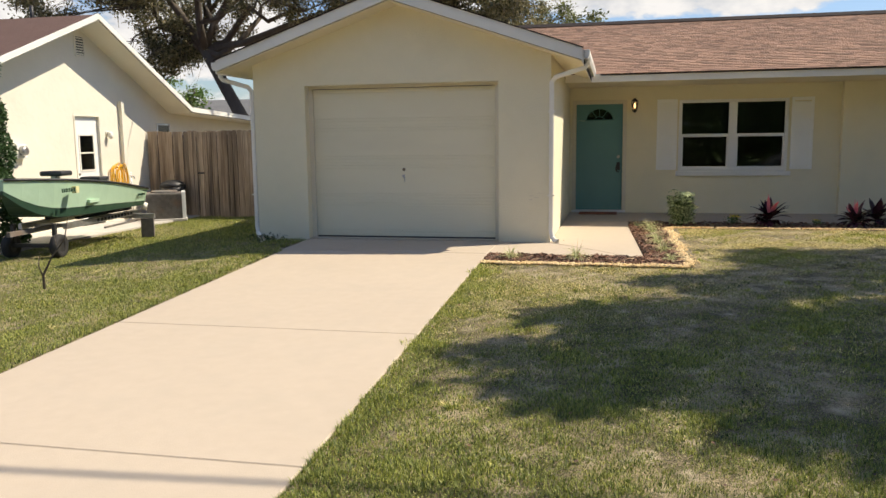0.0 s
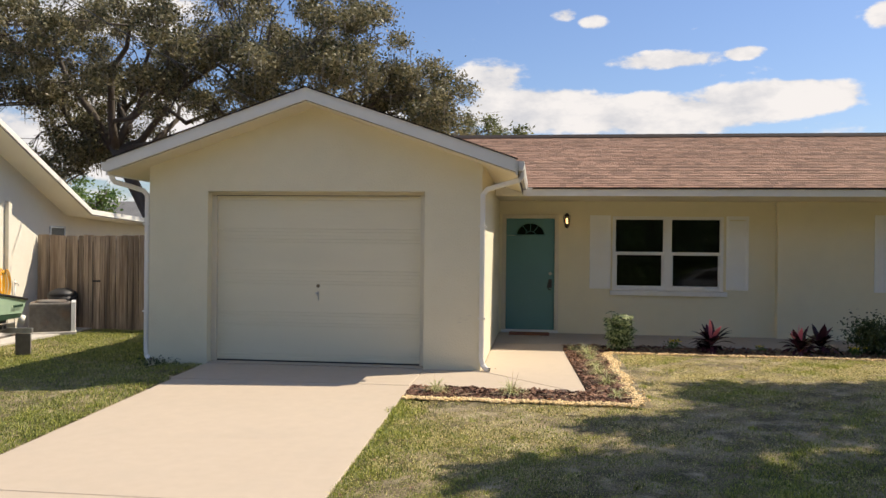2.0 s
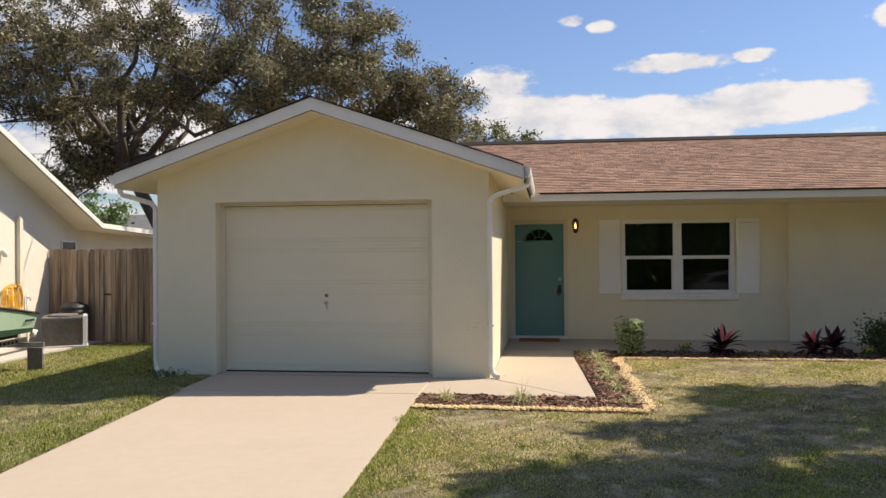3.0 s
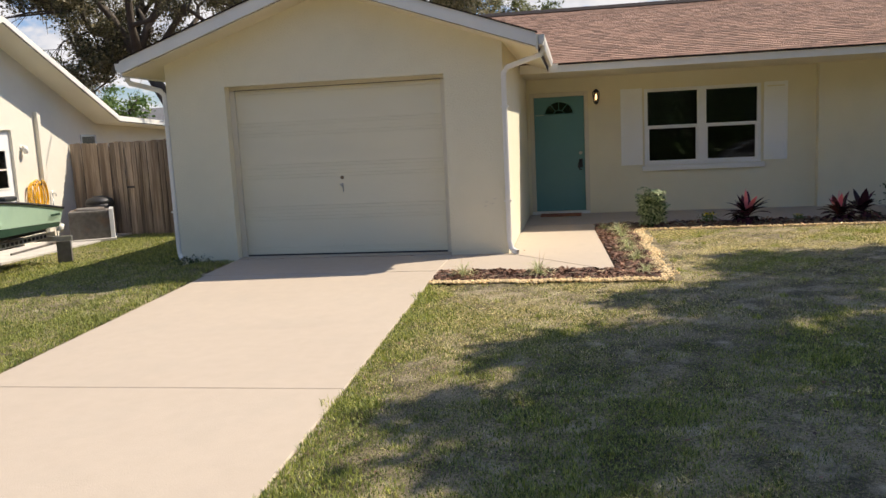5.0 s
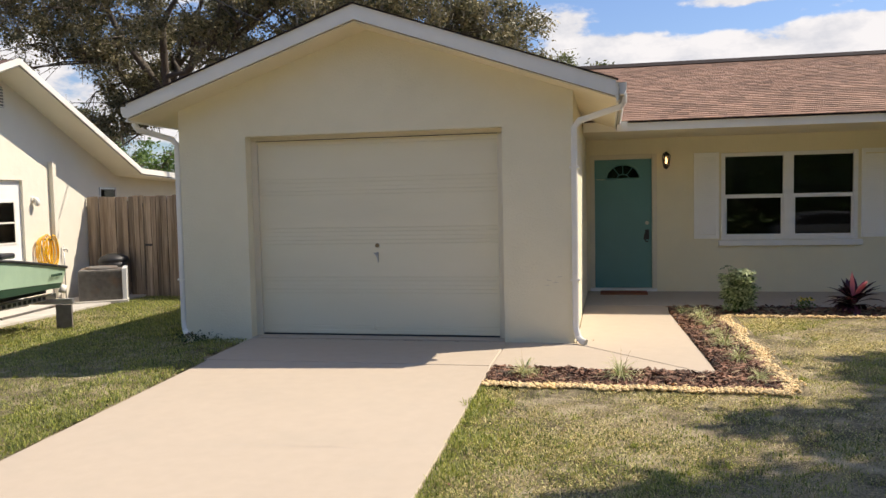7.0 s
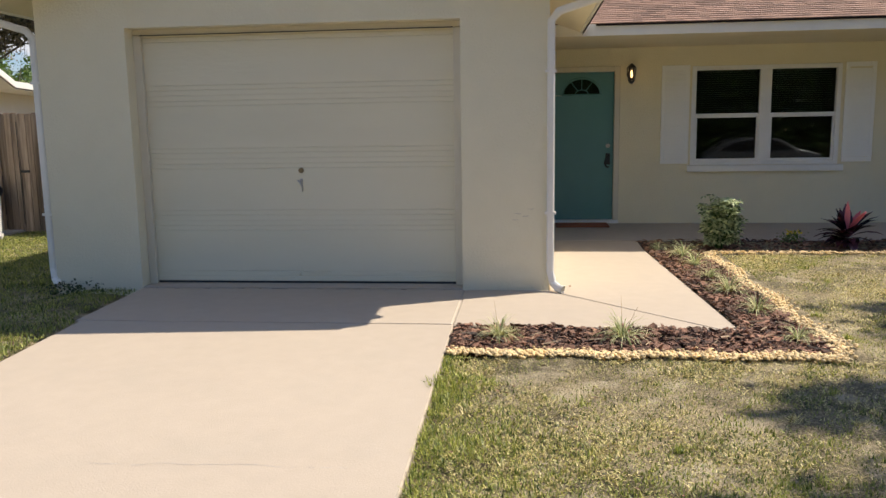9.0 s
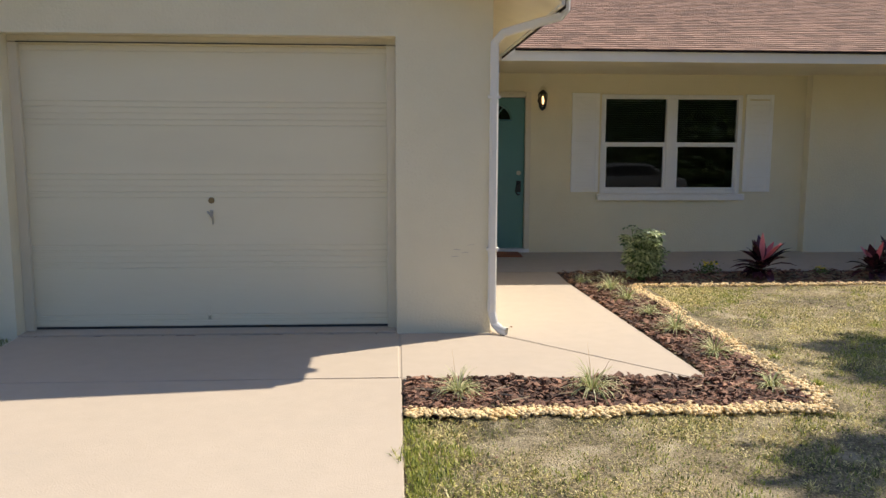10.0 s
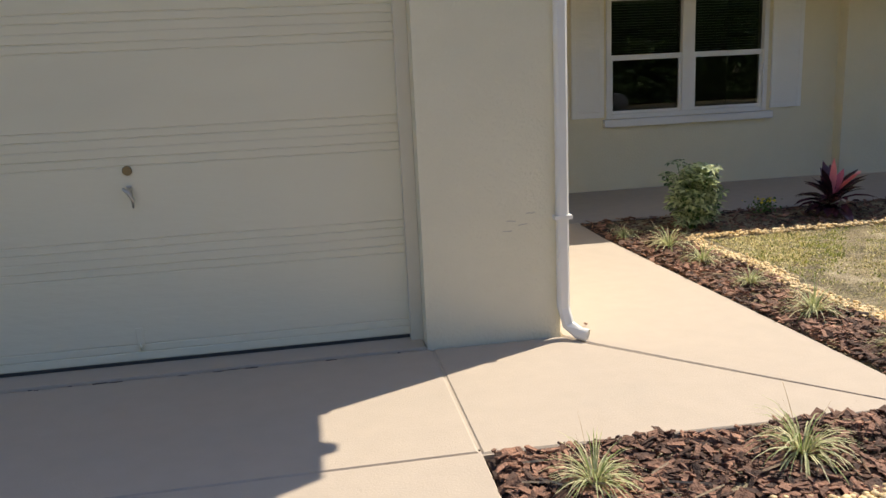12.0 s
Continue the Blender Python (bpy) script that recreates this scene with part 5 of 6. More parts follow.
    bm = bmesh.new()
    bmesh.ops.create_icosphere(bm, subdivisions=1, radius=1.0)
    base = np.array([v_.co[:] for v_ in bm.verts])
    tri = np.array([[v_.index for v_ in f_.verts] for f_ in bm.faces])
    bm.free()
    r = rng.uniform(0.007, 0.016, n)
    v = base[None] * r[:, None, None] * rng.uniform(0.75, 1.25, (n, 1, 3)) * np.array((1, 1, 0.75))
    v = v + np.stack([x, y, ground_z(x, y) + 0.006 + rng.uniform(0, 0.014, n)], 1)[:, None]
    f = (np.arange(n)[:, None, None] * len(base) + tri[None]).reshape(-1, 3)
    tagged(raw_mesh("pebble_border", v, f, PEBBLE, kind="stuff", smooth=True), "row of pale yellow pebbles edging the mulch bed", "pebbles")


make_beds()


def blades(rng, n, length, width, arch, up=1.0, shape=(0.7, 1.0, 0.9, 0.6, 0.08)):
    """A rosette of arching strap leaves, from the origin."""
    vs, fs = [], []
    for i in range(n):
        a = rng.uniform(0, 2 * math.pi)
        L, w = length * rng.uniform(0.65, 1.15), width * rng.uniform(0.7, 1.1)
        el = rng.uniform(0.35, 1.35) * up
        p = np.array((math.cos(a) * 0.02, math.sin(a) * 0.02, 0.0))
        d = np.array((math.cos(a) * math.cos(el), math.sin(a) * math.cos(el), math.sin(el)))
        s = np.array((-math.sin(a), math.cos(a), 0))
        k0 = len(vs)
        for k in range(5):
            ww = w * shape[k]
            fold = np.array((0, 0, 0.25 * ww))
            vs += [p - s * ww + fold, p, p + s * ww + fold]
            p = p + d * L / 4
            d = d + np.array((0, 0, -arch))
            d /= np.linalg.norm(d)
        for k in range(4):
            b = k0 + 3 * k
            fs += [(b, b + 1, b + 4, b + 3), (b + 1, b + 2, b + 5, b + 4)]
    return np.array(vs), np.array(fs)


def make_plants():
    rng = np.random.default_rng(8)
    protos = []
    for k in range(3):
        v, f = blades(rng, 95, 0.29, 0.0040, 0.42 + 0.06 * k)
        protos.append((v, f))
    spots = [(-0.80, 10.21), (-0.03, 10.22), (1.02, 10.22), (0.98, 10.95), (0.95, 11.6), (0.93, 12.2), (0.93, 12.8), (0.92, 13.3), (0.74, 13.72)]
    first = None
    for i, (x, y) in enumerate(spots):
        t = thing("liriope", (x, y, float(ground_z(x, y)) + 0.01), "green and cream striped grass-like clump in the bark mulch", "plant", "border grasses along the walkway")
        t.rotation_euler = (0, 0, i * 1.7)
        t.scale = (0.70 + 0.12 * math.sin(i * 2.1),) * 3
        v, f = protos[i % 3]
        raw_mesh("leaves", v, f, LIRIOPE, t)
        v, f = blades(rng, 9, 0.34, 0.0022, 0.12, 1.0)
        raw_mesh("dry_stalks", v, f, TWIG, t, label="thin straw-coloured dry stalks")

    sh = thing("schefflera_shrub", (1.40, 13.88, 0.0), "bushy green shrub with cream-edged leaves beside the porch", "shrub")
    bm = bmesh.new()
    tips = []
    r2 = random.Random(2)
    for k in range(16):
        a, sp = r2.uniform(0, 6.28), r2.uniform(0.04, 0.15)
        h = r2.uniform(0.28, 0.54)
        tip = (sp * math.cos(a), sp * math.sin(a), h)
        tube(bm, [(0.02 * math.cos(a), 0.02 * math.sin(a), 0), (tip[0] * 0.5, tip[1] * 0.5, h * 0.55), tip], [0.008, 0.006, 0.003], 5)
        tips += [tip, (tip[0] * 0.8, tip[1] * 0.8, h * 0.75), (tip[0] * 0.9, tip[1] * 0.6, h * 0.5)]
    part("stems", bm, LEAF_B, sh)
    vs, fs = [], []
    for tx, ty, tz in tips:
        for w in range(7):
            c0 = np.array((tx + r2.uniform(-0.07, 0.07), ty + r2.uniform(-0.07, 0.07), max(0.06, tz + r2.uniform(-0.10, 0.05))))
            tilt = np.array((r2.uniform(-0.5, 0.5), r2.uniform(-0.7, 0.3), 1.0))
            tilt /= np.linalg.norm(tilt)
            ax = np.cross(tilt, (0.3, 1.0, 0.1))
            ax /= np.linalg.norm(ax)
            ay = np.cross(tilt, ax)
            for k in range(7):
                a = k * 0.898 + r2.uniform(-0.12, 0.12)
                out = ax * math.cos(a) + ay * math.sin(a)
                side = -ax * math.sin(a) + ay * math.cos(a)
                L = r2.uniform(0.055, 0.08)
                n0 = len(vs)
                vs += [c0 + out * 0.008, c0 + out * L * 0.6 + side * 0.014 - tilt * 0.004, c0 + out * L - tilt * 0.016, c0 + out * L * 0.6 - side * 0.014 - tilt * 0.004]
                fs.append((n0, n0 + 1, n0 + 2, n0 + 3))
    raw_mesh("leaves", np.array(vs), np.array(fs), SHRUB, sh)

    def cordyline(x, y, s, n, label, red=True):
        c = thing("cordyline", (x, y, 0.0), label, "plant", "red-leaved plants along the house")
        bm = bmesh.new()
        tube(bm, [(0, 0, 0), (0.005, 0, 0.12 * s)], [0.014, 0.012], 8)
        part("stem", bm, BARK, c)
        for lvl in range(3):
            v, f = blades(rng, n // 2, 0.29 * s, 0.050 * s, (0.30, 0.24, 0.16)[lvl], (0.35, 0.75, 1.05)[lvl], (0.3, 0.85, 1.0, 0.7, 0.06))
            v[:, 2] += 0.06 * s + lvl * 0.035 * s
            raw_mesh("leaves", v, f, CORDY, c)
        if red:
            v, f = blades(rng, 4, 0.27 * s, 0.036 * s, 0.05, 1.3, (0.4, 0.9, 1.0, 0.7, 0.06))
            v[:, 2] += 0.16 * s
            raw_mesh("new_leaves", v, f, CORDY_R, c, label="crimson young leaves")
    cordyline(2.72, 13.97, 1.1, 33, "burgundy cordyline with crimson centre in the mulch below the window")
    cordyline(3.92, 13.92, 0.95, 27, "smaller burgundy cordyline with a red centre in the mulch")
    cordyline(4.30, 14.2, 1.0, 36, "dark brown-red cordyline in the mulch by the projecting wall", False)

    for x, y, s, lab in ((2.24, 14.22, 0.9, "low green plant with small yellow flowers in the mulch"), (3.45, 14.1, 0.6, "tiny yellow-flowered plant in the mulch"), (4.66, 13.9, 0.8, "yellow-flowered plant in the mulch near the bush")):
        c = thing("flowering_plant", (x, y, 0.01), lab, "plant", "yellow-flowered plants in the bed")
        p = rng.normal(0, 1, (160, 3)) * np.array((0.06, 0.05, 0.035)) * s + np.array((0, 0, 0.07 * s))
        v, f = cards(rng, p, 0.035 * s)
        raw_mesh("leaves", v, f, LEAF_B, c)
        p = rng.normal(0, 1, (22, 3)) * np.array((0.06, 0.05, 0.012)) * s + np.array((0, 0, 0.13 * s))
        v, f = cards(rng, p, 0.03 * s, aspect=0.9)
        raw_mesh("flowers", v, f, YELLOW, c, kind="stuff", label="small yellow flowers")
    c = thing("bush", (5.05, 14.25, 0.0), "dark green rounded bush against the projecting wall", "shrub")
    p = rng.normal(0, 1, (2600, 3)) * np.array((0.17, 0.14, 0.13)) + np.array((0, 0, 0.24))
    p[:, 2] = np.abs(p[:, 2])
    v, f = cards(rng, p, 0.05)
    raw_mesh("leaves", v, f, LEAF, c)
    bm = bmesh.new()
    for k in range(7):
        a = k * 0.9
        tube(bm, [(0, 0, 0), (0.1 * math.cos(a), 0.1 * math.sin(a), 0.3)], [0.01, 0.004], 5)
    part("stems", bm, BARK, c)

    st = thing("dead_sapling", (-5.75, 8.5, -0.26), "thin bare forked sapling standing in the side lawn", "sapling")
    bm = bmesh.new()
    tube(bm, [(0, 0, 0), (0.0, 0, 0.22), (0.12, 0.0, 0.42), (0.30, 0, 0.62), (0.36, 0, 0.86)], [0.016, 0.014, 0.011, 0.008, 0.003], 6)
    tube(bm, [(0, 0, 0.20), (-0.05, 0, 0.32), (-0.03, 0, 0.44)], [0.01, 0.008, 0.003], 6)
    tube(bm, [(0.2, 0, 0.52), (0.16, 0.02, 0.66)], [0.006, 0.002], 5)
    part("trunk", bm, BARK, st)
    wl = thing("weeds", (-4.5, 11.4, -0.07), "small leafy weeds at the foot of the garage corner", "weeds")
    p = rng.normal(0, 1, (220, 3)) * np.array((0.13, 0.09, 0.035)) + np.array((0.05, 0, 0.08))
    p[:, 2] = np.abs(p[:, 2]) + 0.0
    p[:, 1] = -np.abs(p[:, 1]) + 0.2
    v, f = cards(rng, p, 0.035)
    raw_mesh("leaves", v, f, LEAF, wl)


make_plants()


# ---- trees ----
def tree(name, base, fork, clumps, leaves_each, leaf, clump_r, trunk_r, leaf_mat, label, seed, limbs=None, moss=0, squash=0.75):
    """Trunk with limbs that reach for the clumps of leaves."""
    rng = np.random.default_rng(seed)
    t = thing(name, base, label, "tree")
    b = Vector(base)
    f = Vector(fork) - b
    bm = bmesh.new()
    tube(bm, [(0, 0, -0.2), (f.x * 0.25 + 0.1, f.y * 0.3, f.z * 0.35), (f.x * 0.7, f.y * 0.7, f.z * 0.75), tuple(f)], [trunk_r * 1.35, trunk_r, trunk_r * 0.85, trunk_r * 0.75], 12)
    mains = []
    cs = np.array(clumps)
    order = limbs or 7
    seeds = cs[rng.choice(len(cs), order, replace=False)]
    for s in seeds:
        e = Vector(s) - b
        root = f * 0.96
        if mains and rng.uniform() < 0.65:
            root = min(mains, key=lambda q: (q - f.lerp(e, 0.35)).length)
        m1 = root.lerp(e, 0.35) + Vector(rng.normal(0, 0.55, 3)) + Vector((0, 0, 0.4))
        m2 = root.lerp(e, 0.7) + Vector(rng.normal(0, 0.55, 3))
        first = root == f * 0.96
        r0 = trunk_r * (0.6 if first else 0.34)
        wig = [root, root.lerp(m1, 0.5) + Vector(rng.normal(0, 0.22, 3)), m1, m1.lerp(m2, 0.5) + Vector(rng.normal(0, 0.25, 3)), m2, m2.lerp(e, 0.5) + Vector(rng.normal(0, 0.2, 3)), e]
        tube(bm, [tuple(q) for q in wig], [r0, r0 * 0.86, r0 * 0.7, r0 * 0.55, r0 * 0.4, r0 * 0.26, r0 * 0.12], 8)
        mains += [m1, m2, wig[3], wig[1]]
    for c in cs:
        e = Vector(c) - b
        m = min(mains, key=lambda q: (q - e).length)
        mid = m.lerp(e, 0.5) + Vector(rng.normal(0, 0.25, 3))
        tube(bm, [tuple(m), tuple(mid), tuple(e)], [trunk_r * 0.16, trunk_r * 0.09, trunk_r * 0.03], 5, cap=False)
        for k in range(4):
            tw = e + Vector(rng.normal(0, clump_r * 0.7, 3))
            tube(bm, [tuple(mid), tuple(mid.lerp(tw, 0.6) + Vector(rng.normal(0, 0.12, 3))), tuple(tw)], [trunk_r * 0.05, trunk_r * 0.035, 0.006], 4, cap=False)
    part("trunk", bm, BARK, t, "grey-brown rough trunk and limbs")
    pts = []
    for c in cs:
        for k in range(5):
            sub = np.array(c) - np.array(base) + rng.normal(0, clump_r * 0.6, 3) * np.array((1, 1, squash))
            pts.append(sub + rng.normal(0, clump_r * 0.27, (leaves_each // 5, 3)) * np.array((1, 1, squash)))
    v, fc = cards(rng, np.concatenate(pts), leaf, 0.5, 0.5, 0.15)
    raw_mesh("crown", v, fc, leaf_mat, t, kind="stuff")
    if moss:
        p = np.concatenate(pts)
        p = p[rng.choice(len(p), moss)]
        n = len(p)
        a = rng.uniform(0, 6.3, n)
        w, h = rng.uniform(0.012, 0.03, n), rng.uniform(0.12, 0.4, n)
        s = np.stack([np.cos(a) * w, np.sin(a) * w, 0 * w], 1)
        dn = np.stack([rng.normal(0, 0.03, n), rng.normal(0, 0.03, n), -h], 1)
        v = np.stack([p - s, p + s, p + dn + s * 0.2, p + dn - s * 0.2], 1).reshape(-1, 3)
        raw_mesh("moss", v, np.arange(4 * n).reshape(n, 4), MOSS, t, kind="stuff", label="hanging grey moss")
    return t


def crown_points(rng, n, center, radii, hollow=0.45):
    d = rng.normal(size=(n, 3))
    d /= np.linalg.norm(d, axis=1)[:, None]
    r = hollow + (1 - hollow) * rng.uniform(0, 1, n) ** 0.6
    return np.array(center) + d * r[:, None] * np.array(radii)


def make_trees():
    rng = np.random.default_rng(21)
    c = np.concatenate([
        crown_points(rng, 56, (-12.5, 26.0, 8.0), (6.0, 4.2, 2.9)),
        crown_points(rng, 36, (-7.0, 26.0, 6.9), (4.0, 3.6, 2.3)),
        crown_points(rng, 16, (-3.4, 26.0, 5.6), (1.3, 2.0, 1.2), 0.2),
        crown_points(rng, 26, (-17.5, 26.5, 6.5), (4.0, 3.4, 3.2)),
        crown_points(rng, 10, (-14.5, 26.0, 4.6), (2.2, 2.0, 0.8), 0.2)])
    c = c[c[:, 2] > 3.6]
    tree("oak_tree", (-11.0, 26.0, -0.3), (-13.2, 26.0, 4.6), c, 1400, 0.098, 0.74, 0.23, OAK, "big live oak with sparse crown and hanging moss behind houses", 31, limbs=17, moss=6500)
    c = crown_points(rng, 14, (-1.6, 31, 5.3), (1.7, 1.4, 0.8), 0.2)
    tree("small_tree", (-1.4, 31, -0.3), (-1.5, 31, 3.8), c, 240, 0.11, 0.42, 0.12, OLIVE_LEAF, "slender tree with olive green leaves behind the roof", 5, limbs=4)
    c = crown_points(rng, 16, (-22.5, 38, 3.3), (3.0, 2.0, 1.2), 0.2)
    tree("garden_tree", (-20.0, 38, -0.3), (-20.0, 38, 2.0), c, 300, 0.18, 0.7, 0.2, LEAF_B, "bright green leafy tree beyond the fence", 6, limbs=6)
    c = crown_points(rng, 20, (-30.0, 40, 4.2), (6.0, 2.0, 2.2), 0.2)
    tree("garden_tree", (-30.0, 40, -0.3), (-30.0, 40, 2.0), c, 260, 0.22, 0.9, 0.2, LEAF, "dark green leafy tree beyond the neighbour's roof", 7, limbs=6)
    c = crown_points(rng, 84, (9.4, 9.7, 7.3), (3.9, 3.1, 2.2), 0.15)
    c = np.concatenate([c, crown_points(rng, 22, (9.3, 7.0, 7.6), (2.4, 1.2, 1.3), 0.1), crown_points(rng, 22, (9.6, 12.7, 6.6), (2.4, 1.2, 1.0), 0.1)])
    tree("front_yard_tree", (9.6, 9.6, -0.1), (9.5, 9.8, 4.6), c, 640, 0.20, 0.6, 0.3, LEAF, "leafy shade tree in the front lawn", 9, limbs=8)
    # Extra tree out of view, added to hold sky light off the lawn.
    c = crown_points(rng, 60, (16.0, 8.5, 8.0), (5.0, 5.5, 3.0), 0.1)
    tree("front_yard_tree", (16.5, 8.0, -0.1), (16.3, 8.2, 4.8), c, 420, 0.32, 0.9, 0.35, LEAF, "unseen leafy tree added beside the front lawn to block sky light", 10, limbs=8)
    for i, (x, y, r) in enumerate(((-8, -19, 4.5), (1, -20, 5), (9, -18, 4.6), (17, -20, 5), (26, -19, 5), (36, -20, 5.5), (-18, -20, 5))):
        c = crown_points(rng, 52, (x, y, 5.2), (r + 1.2, 2.2, 5.2), 0.05)
        tree("street_tree", (x, y, -0.8), (x + 0.3, y, 2.2), c, 420, 0.34, 1.1, 0.28, STREET_LEAF, "dense dark green tree across the street", 40 + i, limbs=5)
    ce = thing("conifer_hedge", (-9.55, 12.0, -0.33), "tall dark green conifer at the neighbour's house corner", "conifer")
    n = 16000
    h = rng.uniform(0, 1, n)
    a = rng.uniform(0, 6.3, n)
    r = 0.50 * (1 - 0.45 * h) * (0.55 + 0.45 * rng.uniform(0, 1, n) ** 0.4) * (1 + 0.14 * np.sin(3 * a + 12 * h) + 0.1 * np.sin(31 * h))
    p = np.stack([r * np.cos(a), r * np.sin(a), 0.1 + 3.3 * h], 1)
    v, f = cards(rng, p, 0.10, 0.4, 0.3)
    raw_mesh("crown", v, f, CEDAR, ce, kind="stuff")
    bm = bmesh.new()
    tube(bm, [(0, 0, 0), (0, 0, 1.5), (0, 0, 3.1)], [0.07, 0.05, 0.015], 8)
    part("trunk", bm, BARK, ce)


make_trees()


# ---- beyond, above and behind ----
def make_litter():
    rng = np.random.default_rng(77)
    n = 900
    x, y = rng.uniform(-1.1, 6, n), rng.uniform(3, 13.4, n)
    left = rng.uniform(0, 1, n) < 0.25
    x = np.where(left, rng.uniform(-7, -3.7, n), x)
    keep = ~in_bed(x, y) & (~on_paving(x, y) | (rng.uniform(0, 1, n) < 0.1))
    x, y = x[keep], y[keep]
    c = np.stack([x, y, ground_z(x, y) + 0.012], 1)
    v, f = cards(rng, c, 0.030, 0.5, 0.6)
    v = v.reshape(-1, 4, 3)
    v[..., 2] = (c[:, None, 2] + (v[..., 2] - c[:, None, 2]) * 0.25)
    tagged(raw_mesh("fallen_leaves", v.reshape(-1, 3), f, CHIP, kind="stuff"), "scattered small brown fallen leaves on the lawn", "leaves")
    # Added hedge behind the camera; keeps bright sky and ground out of the panes.
    h = thing("reflection_hedge", (10, -15.0, -0.9), "unseen dark green hedge added across the street to darken window reflections", "hedge")
    n = 60000
    p = np.stack([rng.uniform(-30, 34, n), rng.normal(0, 0.6, n), rng.uniform(0, 5.2, n)], 1)
    v, f = cards(rng, p, 0.36, 0.4, 0.6)
    raw_mesh("crown", v, f, STREET_LEAF, h, kind="stuff")


make_litter()


def make_distance():
    h = thing("rear_house", (-19.5, 44, -0.3), "low house with a grey shingle roof beyond the fence", "house")
    boxes("wall", [(-7, 7, 0, 8, 0, 2.6)], STUCCO_N, h)
    for a, b in (((-0.5, 2.5), (4, 4.3)), ((4, 4.3), (8.5, 2.5))):
        bm = bmesh.new()
        roof_plate(bm, (-7.5, a[0], a[1]), (7.5, a[0], a[1]), (7.5, b[0], b[1]), (-7.5, b[0], b[1]), 0.12)
        part("roof", bm, GREY_ROOF, h, "grey shingle roof")
    w = thing("service_wire", (0, 0, 0), "black service wire coming down to the roof mast", "cable")
    bm = bmesh.new()
    p0, p1 = Vector((-4.45, 17.2, 3.92)), Vector((-13.5, 21.0, 8.9))
    tube(bm, [p0.lerp(p1, k / 10) - Vector((0, 0, 0.25 * 4 * (k / 10) * (1 - k / 10))) for k in range(13)], 0.012, 5)
    part("wire", bm, BLACK, w)
    m = thing("service_mast", (-4.45, 17.2, 2.6), "grey service mast on the garage roof", "mast")
    bm = bmesh.new()
    tube(bm, [(0, 0, 0), (0, 0, 1.25)], 0.025, 8)
    tube(bm, [(0, 0, 1.25), (0.03, 0, 1.33), (0.08, 0, 1.32)], [0.04, 0.045, 0.02], 8)
    part("mast_pipe", bm, STEEL, m)
    w = thing("overhead_wire", (0, 0, 0), "thin overhead wire crossing behind the roof", "cable")
    bm = bmesh.new()
    tube(bm, [(-38 + 10 * k, 46, 7.9 - 0.02 * 10 * k - 0.5 * math.sin(math.pi * k / 9)) for k in range(10)], 0.02, 4)
    part("wire", bm, BLACK, w)
    w = thing("street_wire", (0, 0, 0), "overhead wire crossing high above the driveway", "cable")
    bm = bmesh.new()
    tube(bm, [(-30 + 7 * k, 6.48 + 0.07 * (-30 + 7 * k + 3), 7.4) for k in range(9)], 0.022, 6)
    part("wire", bm, BLACK, w)
    w = thing("utility_pole", (-38.0, 46.0, -0.3), "wooden utility pole behind the neighbour's house", "utility pole")
    bm = bmesh.new()
    tube(bm, [(0, 0, 0), (0, 0, 9.0)], [0.15, 0.11], 10)
    part("pole", bm, BARK, w)
    boxes("crossarm", [(-0.9, 0.9, -0.05, 0.05, 8.2, 8.32)], BARK, w)

    car = thing("car", (8.8, -7.0, -0.84), "grey hatchback parked on the street", "car")
    bm = bmesh.new()
    prof = [(-2.25, 0.35), (-2.28, 0.75), (-1.95, 0.95), (-1.25, 1.40), (-0.5, 1.50), (0.55, 1.47), (1.3, 1.05), (2.05, 0.88), (2.25, 0.65), (2.25, 0.35)]
    prism(bm, prof, "y", -0.85, 0.85)
    bmesh.ops.bevel(bm, geom=bm.edges[:], offset=0.08, segments=3, profile=0.5, affect="EDGES")
    part("body", bm, CARPAINT, car, smooth=True)
    for s in (-1, 1):
        bm = bmesh.new()
        prism(bm, [(-1.7, 0.98), (-1.15, 1.32), (-0.45, 1.41), (0.5, 1.38), (1.1, 1.02)], "y", min(s * 0.852, s * 0.862), max(s * 0.852, s * 0.862))
        part("side_window", bm, BLACK, car)
        for x in (-1.4, 1.4):
            wh = new("wheel")
            wh.parent = car
            bm = bmesh.new()
            tube(bm, [(x, s * 0.70, 0.32), (x, s * 0.88, 0.32)], 0.32, 20)
            part("tyre", bm, RUBBER, wh)
            bm = bmesh.new()
            tube(bm, [(x, s * 0.86, 0.32), (x, s * 0.89, 0.32)], 0.2, 16)
            part("rim", bm, STEEL, wh)


GREY_ROOF = material("grey_shingle", (0.12, 0.12, 0.12), (0.18, 0.18, 0.175), 0.95, 12, 1, 0.5)
make_distance()


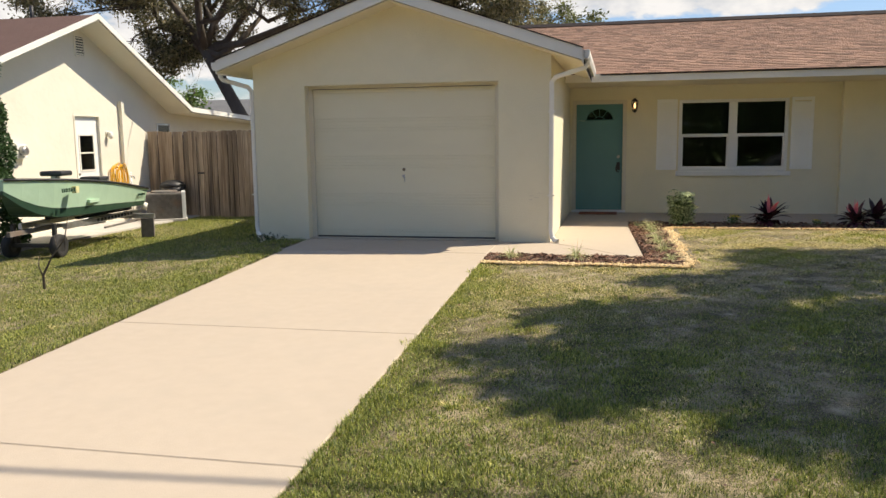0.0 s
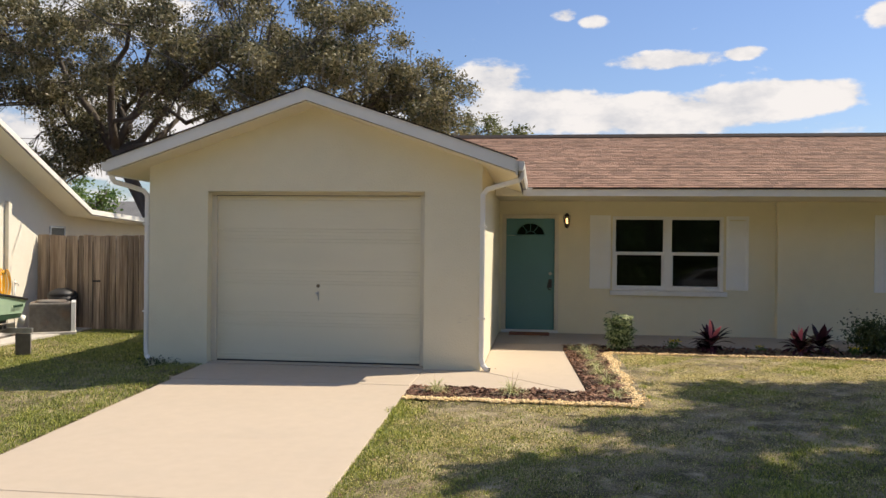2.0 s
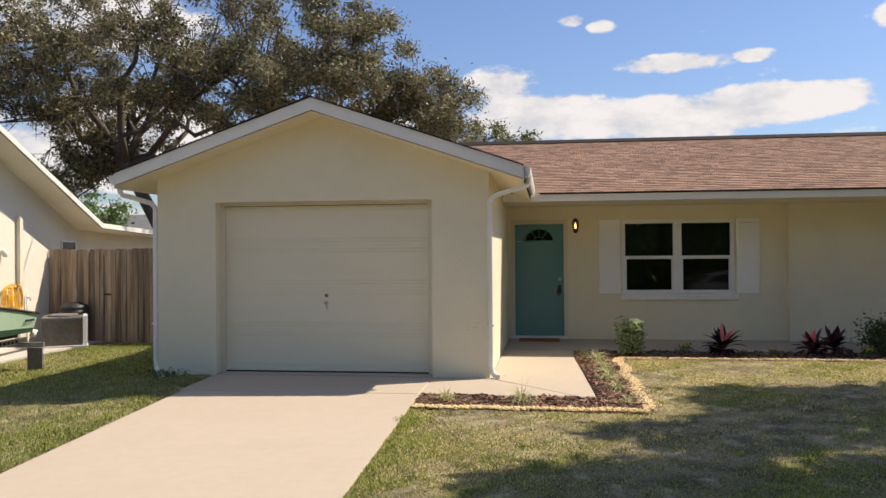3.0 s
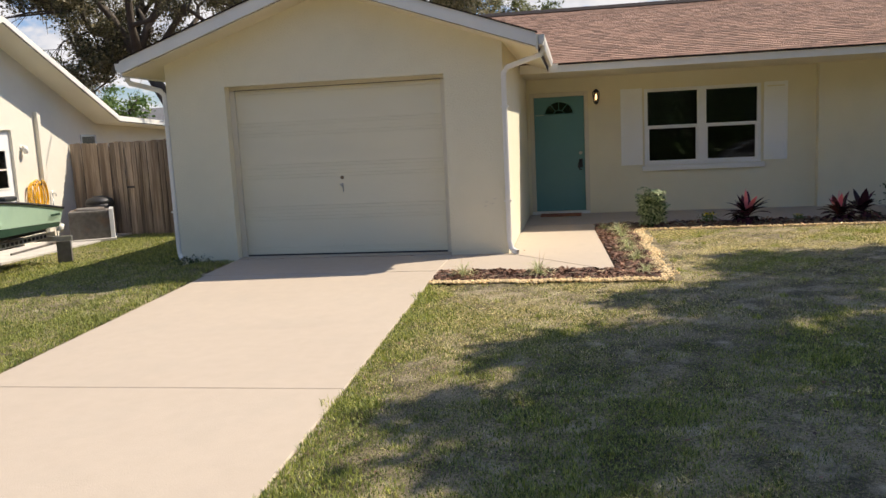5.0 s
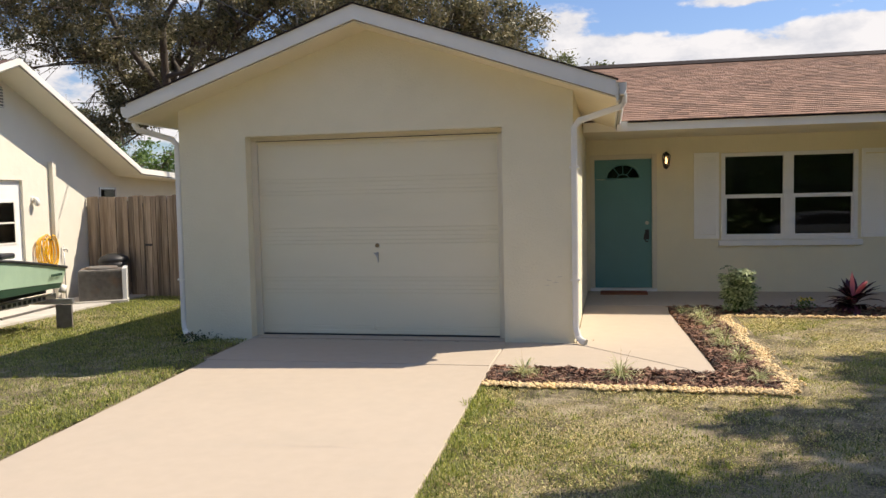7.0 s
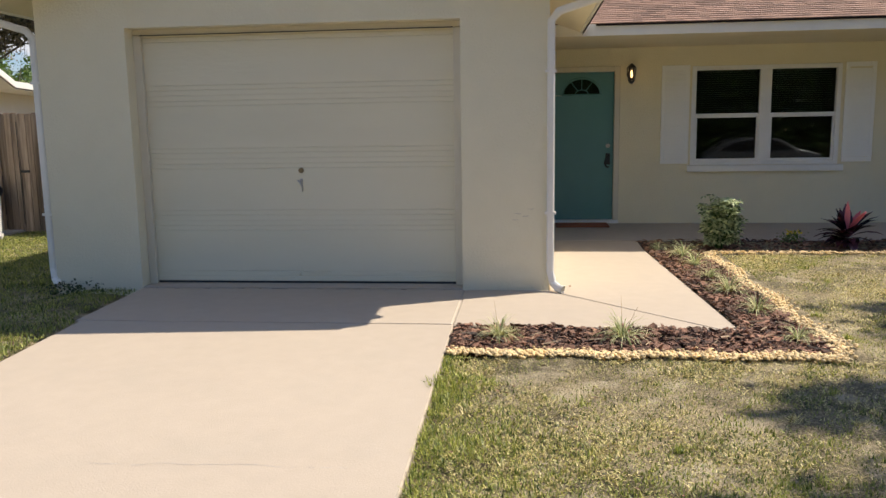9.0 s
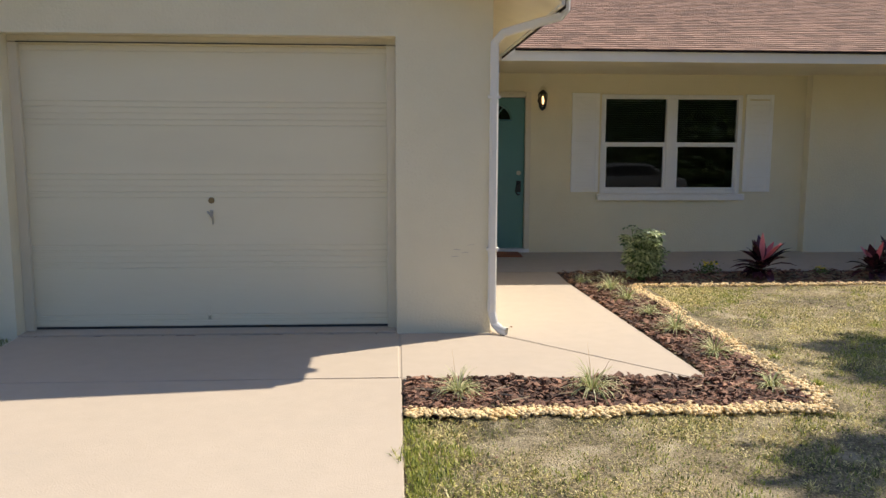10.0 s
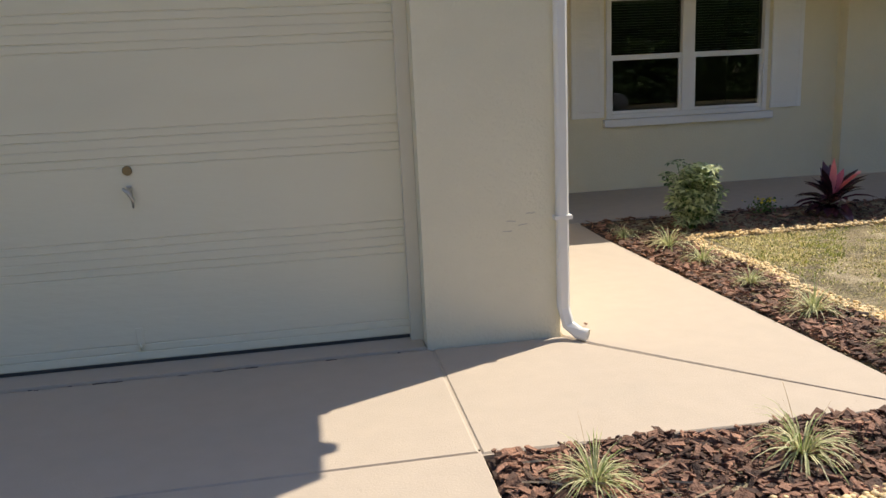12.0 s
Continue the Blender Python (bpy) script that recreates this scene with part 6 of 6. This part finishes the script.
# ---- roof shingles, as pieces ----
def make_shingles():
    rng = random.Random(17)
    start, end = Vector((0, EY - 0.045, EZ - 0.012)), Vector((0, RY, RZ - 0.012))
    along = (end - start)
    length = along.length
    along.normalize()
    up = Vector((0, -along.z, along.y))
    expo = 0.112
    meshes = []
    for w in (0.10, 0.14, 0.19, 0.25):
        me = bpy.data.meshes.new("shingle")
        bm = bmesh.new()
        c = [(x, y, z) for x in (0.001, w - 0.001) for y, z in ((0, 0.004), (0, 0.012), (expo + 0.03, 0.002), (expo + 0.03, 0.0045))]
        pts = [Vector((p[0], 0, 0)) + along * p[1] + up * p[2] for p in c]
        vs = [bm.verts.new(p) for p in pts]
        for f in ((0, 2, 3, 1), (4, 5, 7, 6), (0, 1, 5, 4), (2, 6, 7, 3), (1, 3, 7, 5), (0, 4, 6, 2)):
            bm.faces.new([vs[i] for i in f])
        bmesh.ops.recalc_face_normals(bm, faces=bm.faces[:])
        bm.to_mesh(me)
        bm.free()
        me.materials.append(SHINGLE)
        meshes.append((w, me, np.array(pts)))
    rows = int(length / expo)
    v_all, f_all, count = [], [], 0
    quad = np.array(((0, 2, 3, 1), (4, 5, 7, 6), (0, 1, 5, 4), (2, 6, 7, 3), (1, 3, 7, 5), (0, 4, 6, 2)))
    for r in range(rows):
        x = -0.02 - rng.uniform(0, 0.2)
        x = max(x, -0.03) if r < 2 else x - (0.0 if r < 6 else 2.6 * min(1, (r - 6) / 20))
        while x < 11.8:
            w, me, pts = meshes[rng.randrange(4)]
            o = start + along * (r * expo - 0.003 + rng.uniform(-0.001, 0.001)) + up * 0.0
            if r < 16 and -0.1 < x < 4.1 and count < 300:
                s = new("shingle", me)
                s.location = (x, o.y, o.z)
                s.parent = ROOF
                count += 1
            else:
                f_all.append(quad + 8 * len(v_all))
                v_all.append(pts + np.array((x, o.y, o.z)))
            x += w
    raw_mesh("shingle_field", np.concatenate(v_all), np.concatenate(f_all), SHINGLE_J, ROOF, kind="stuff")


make_shingles()
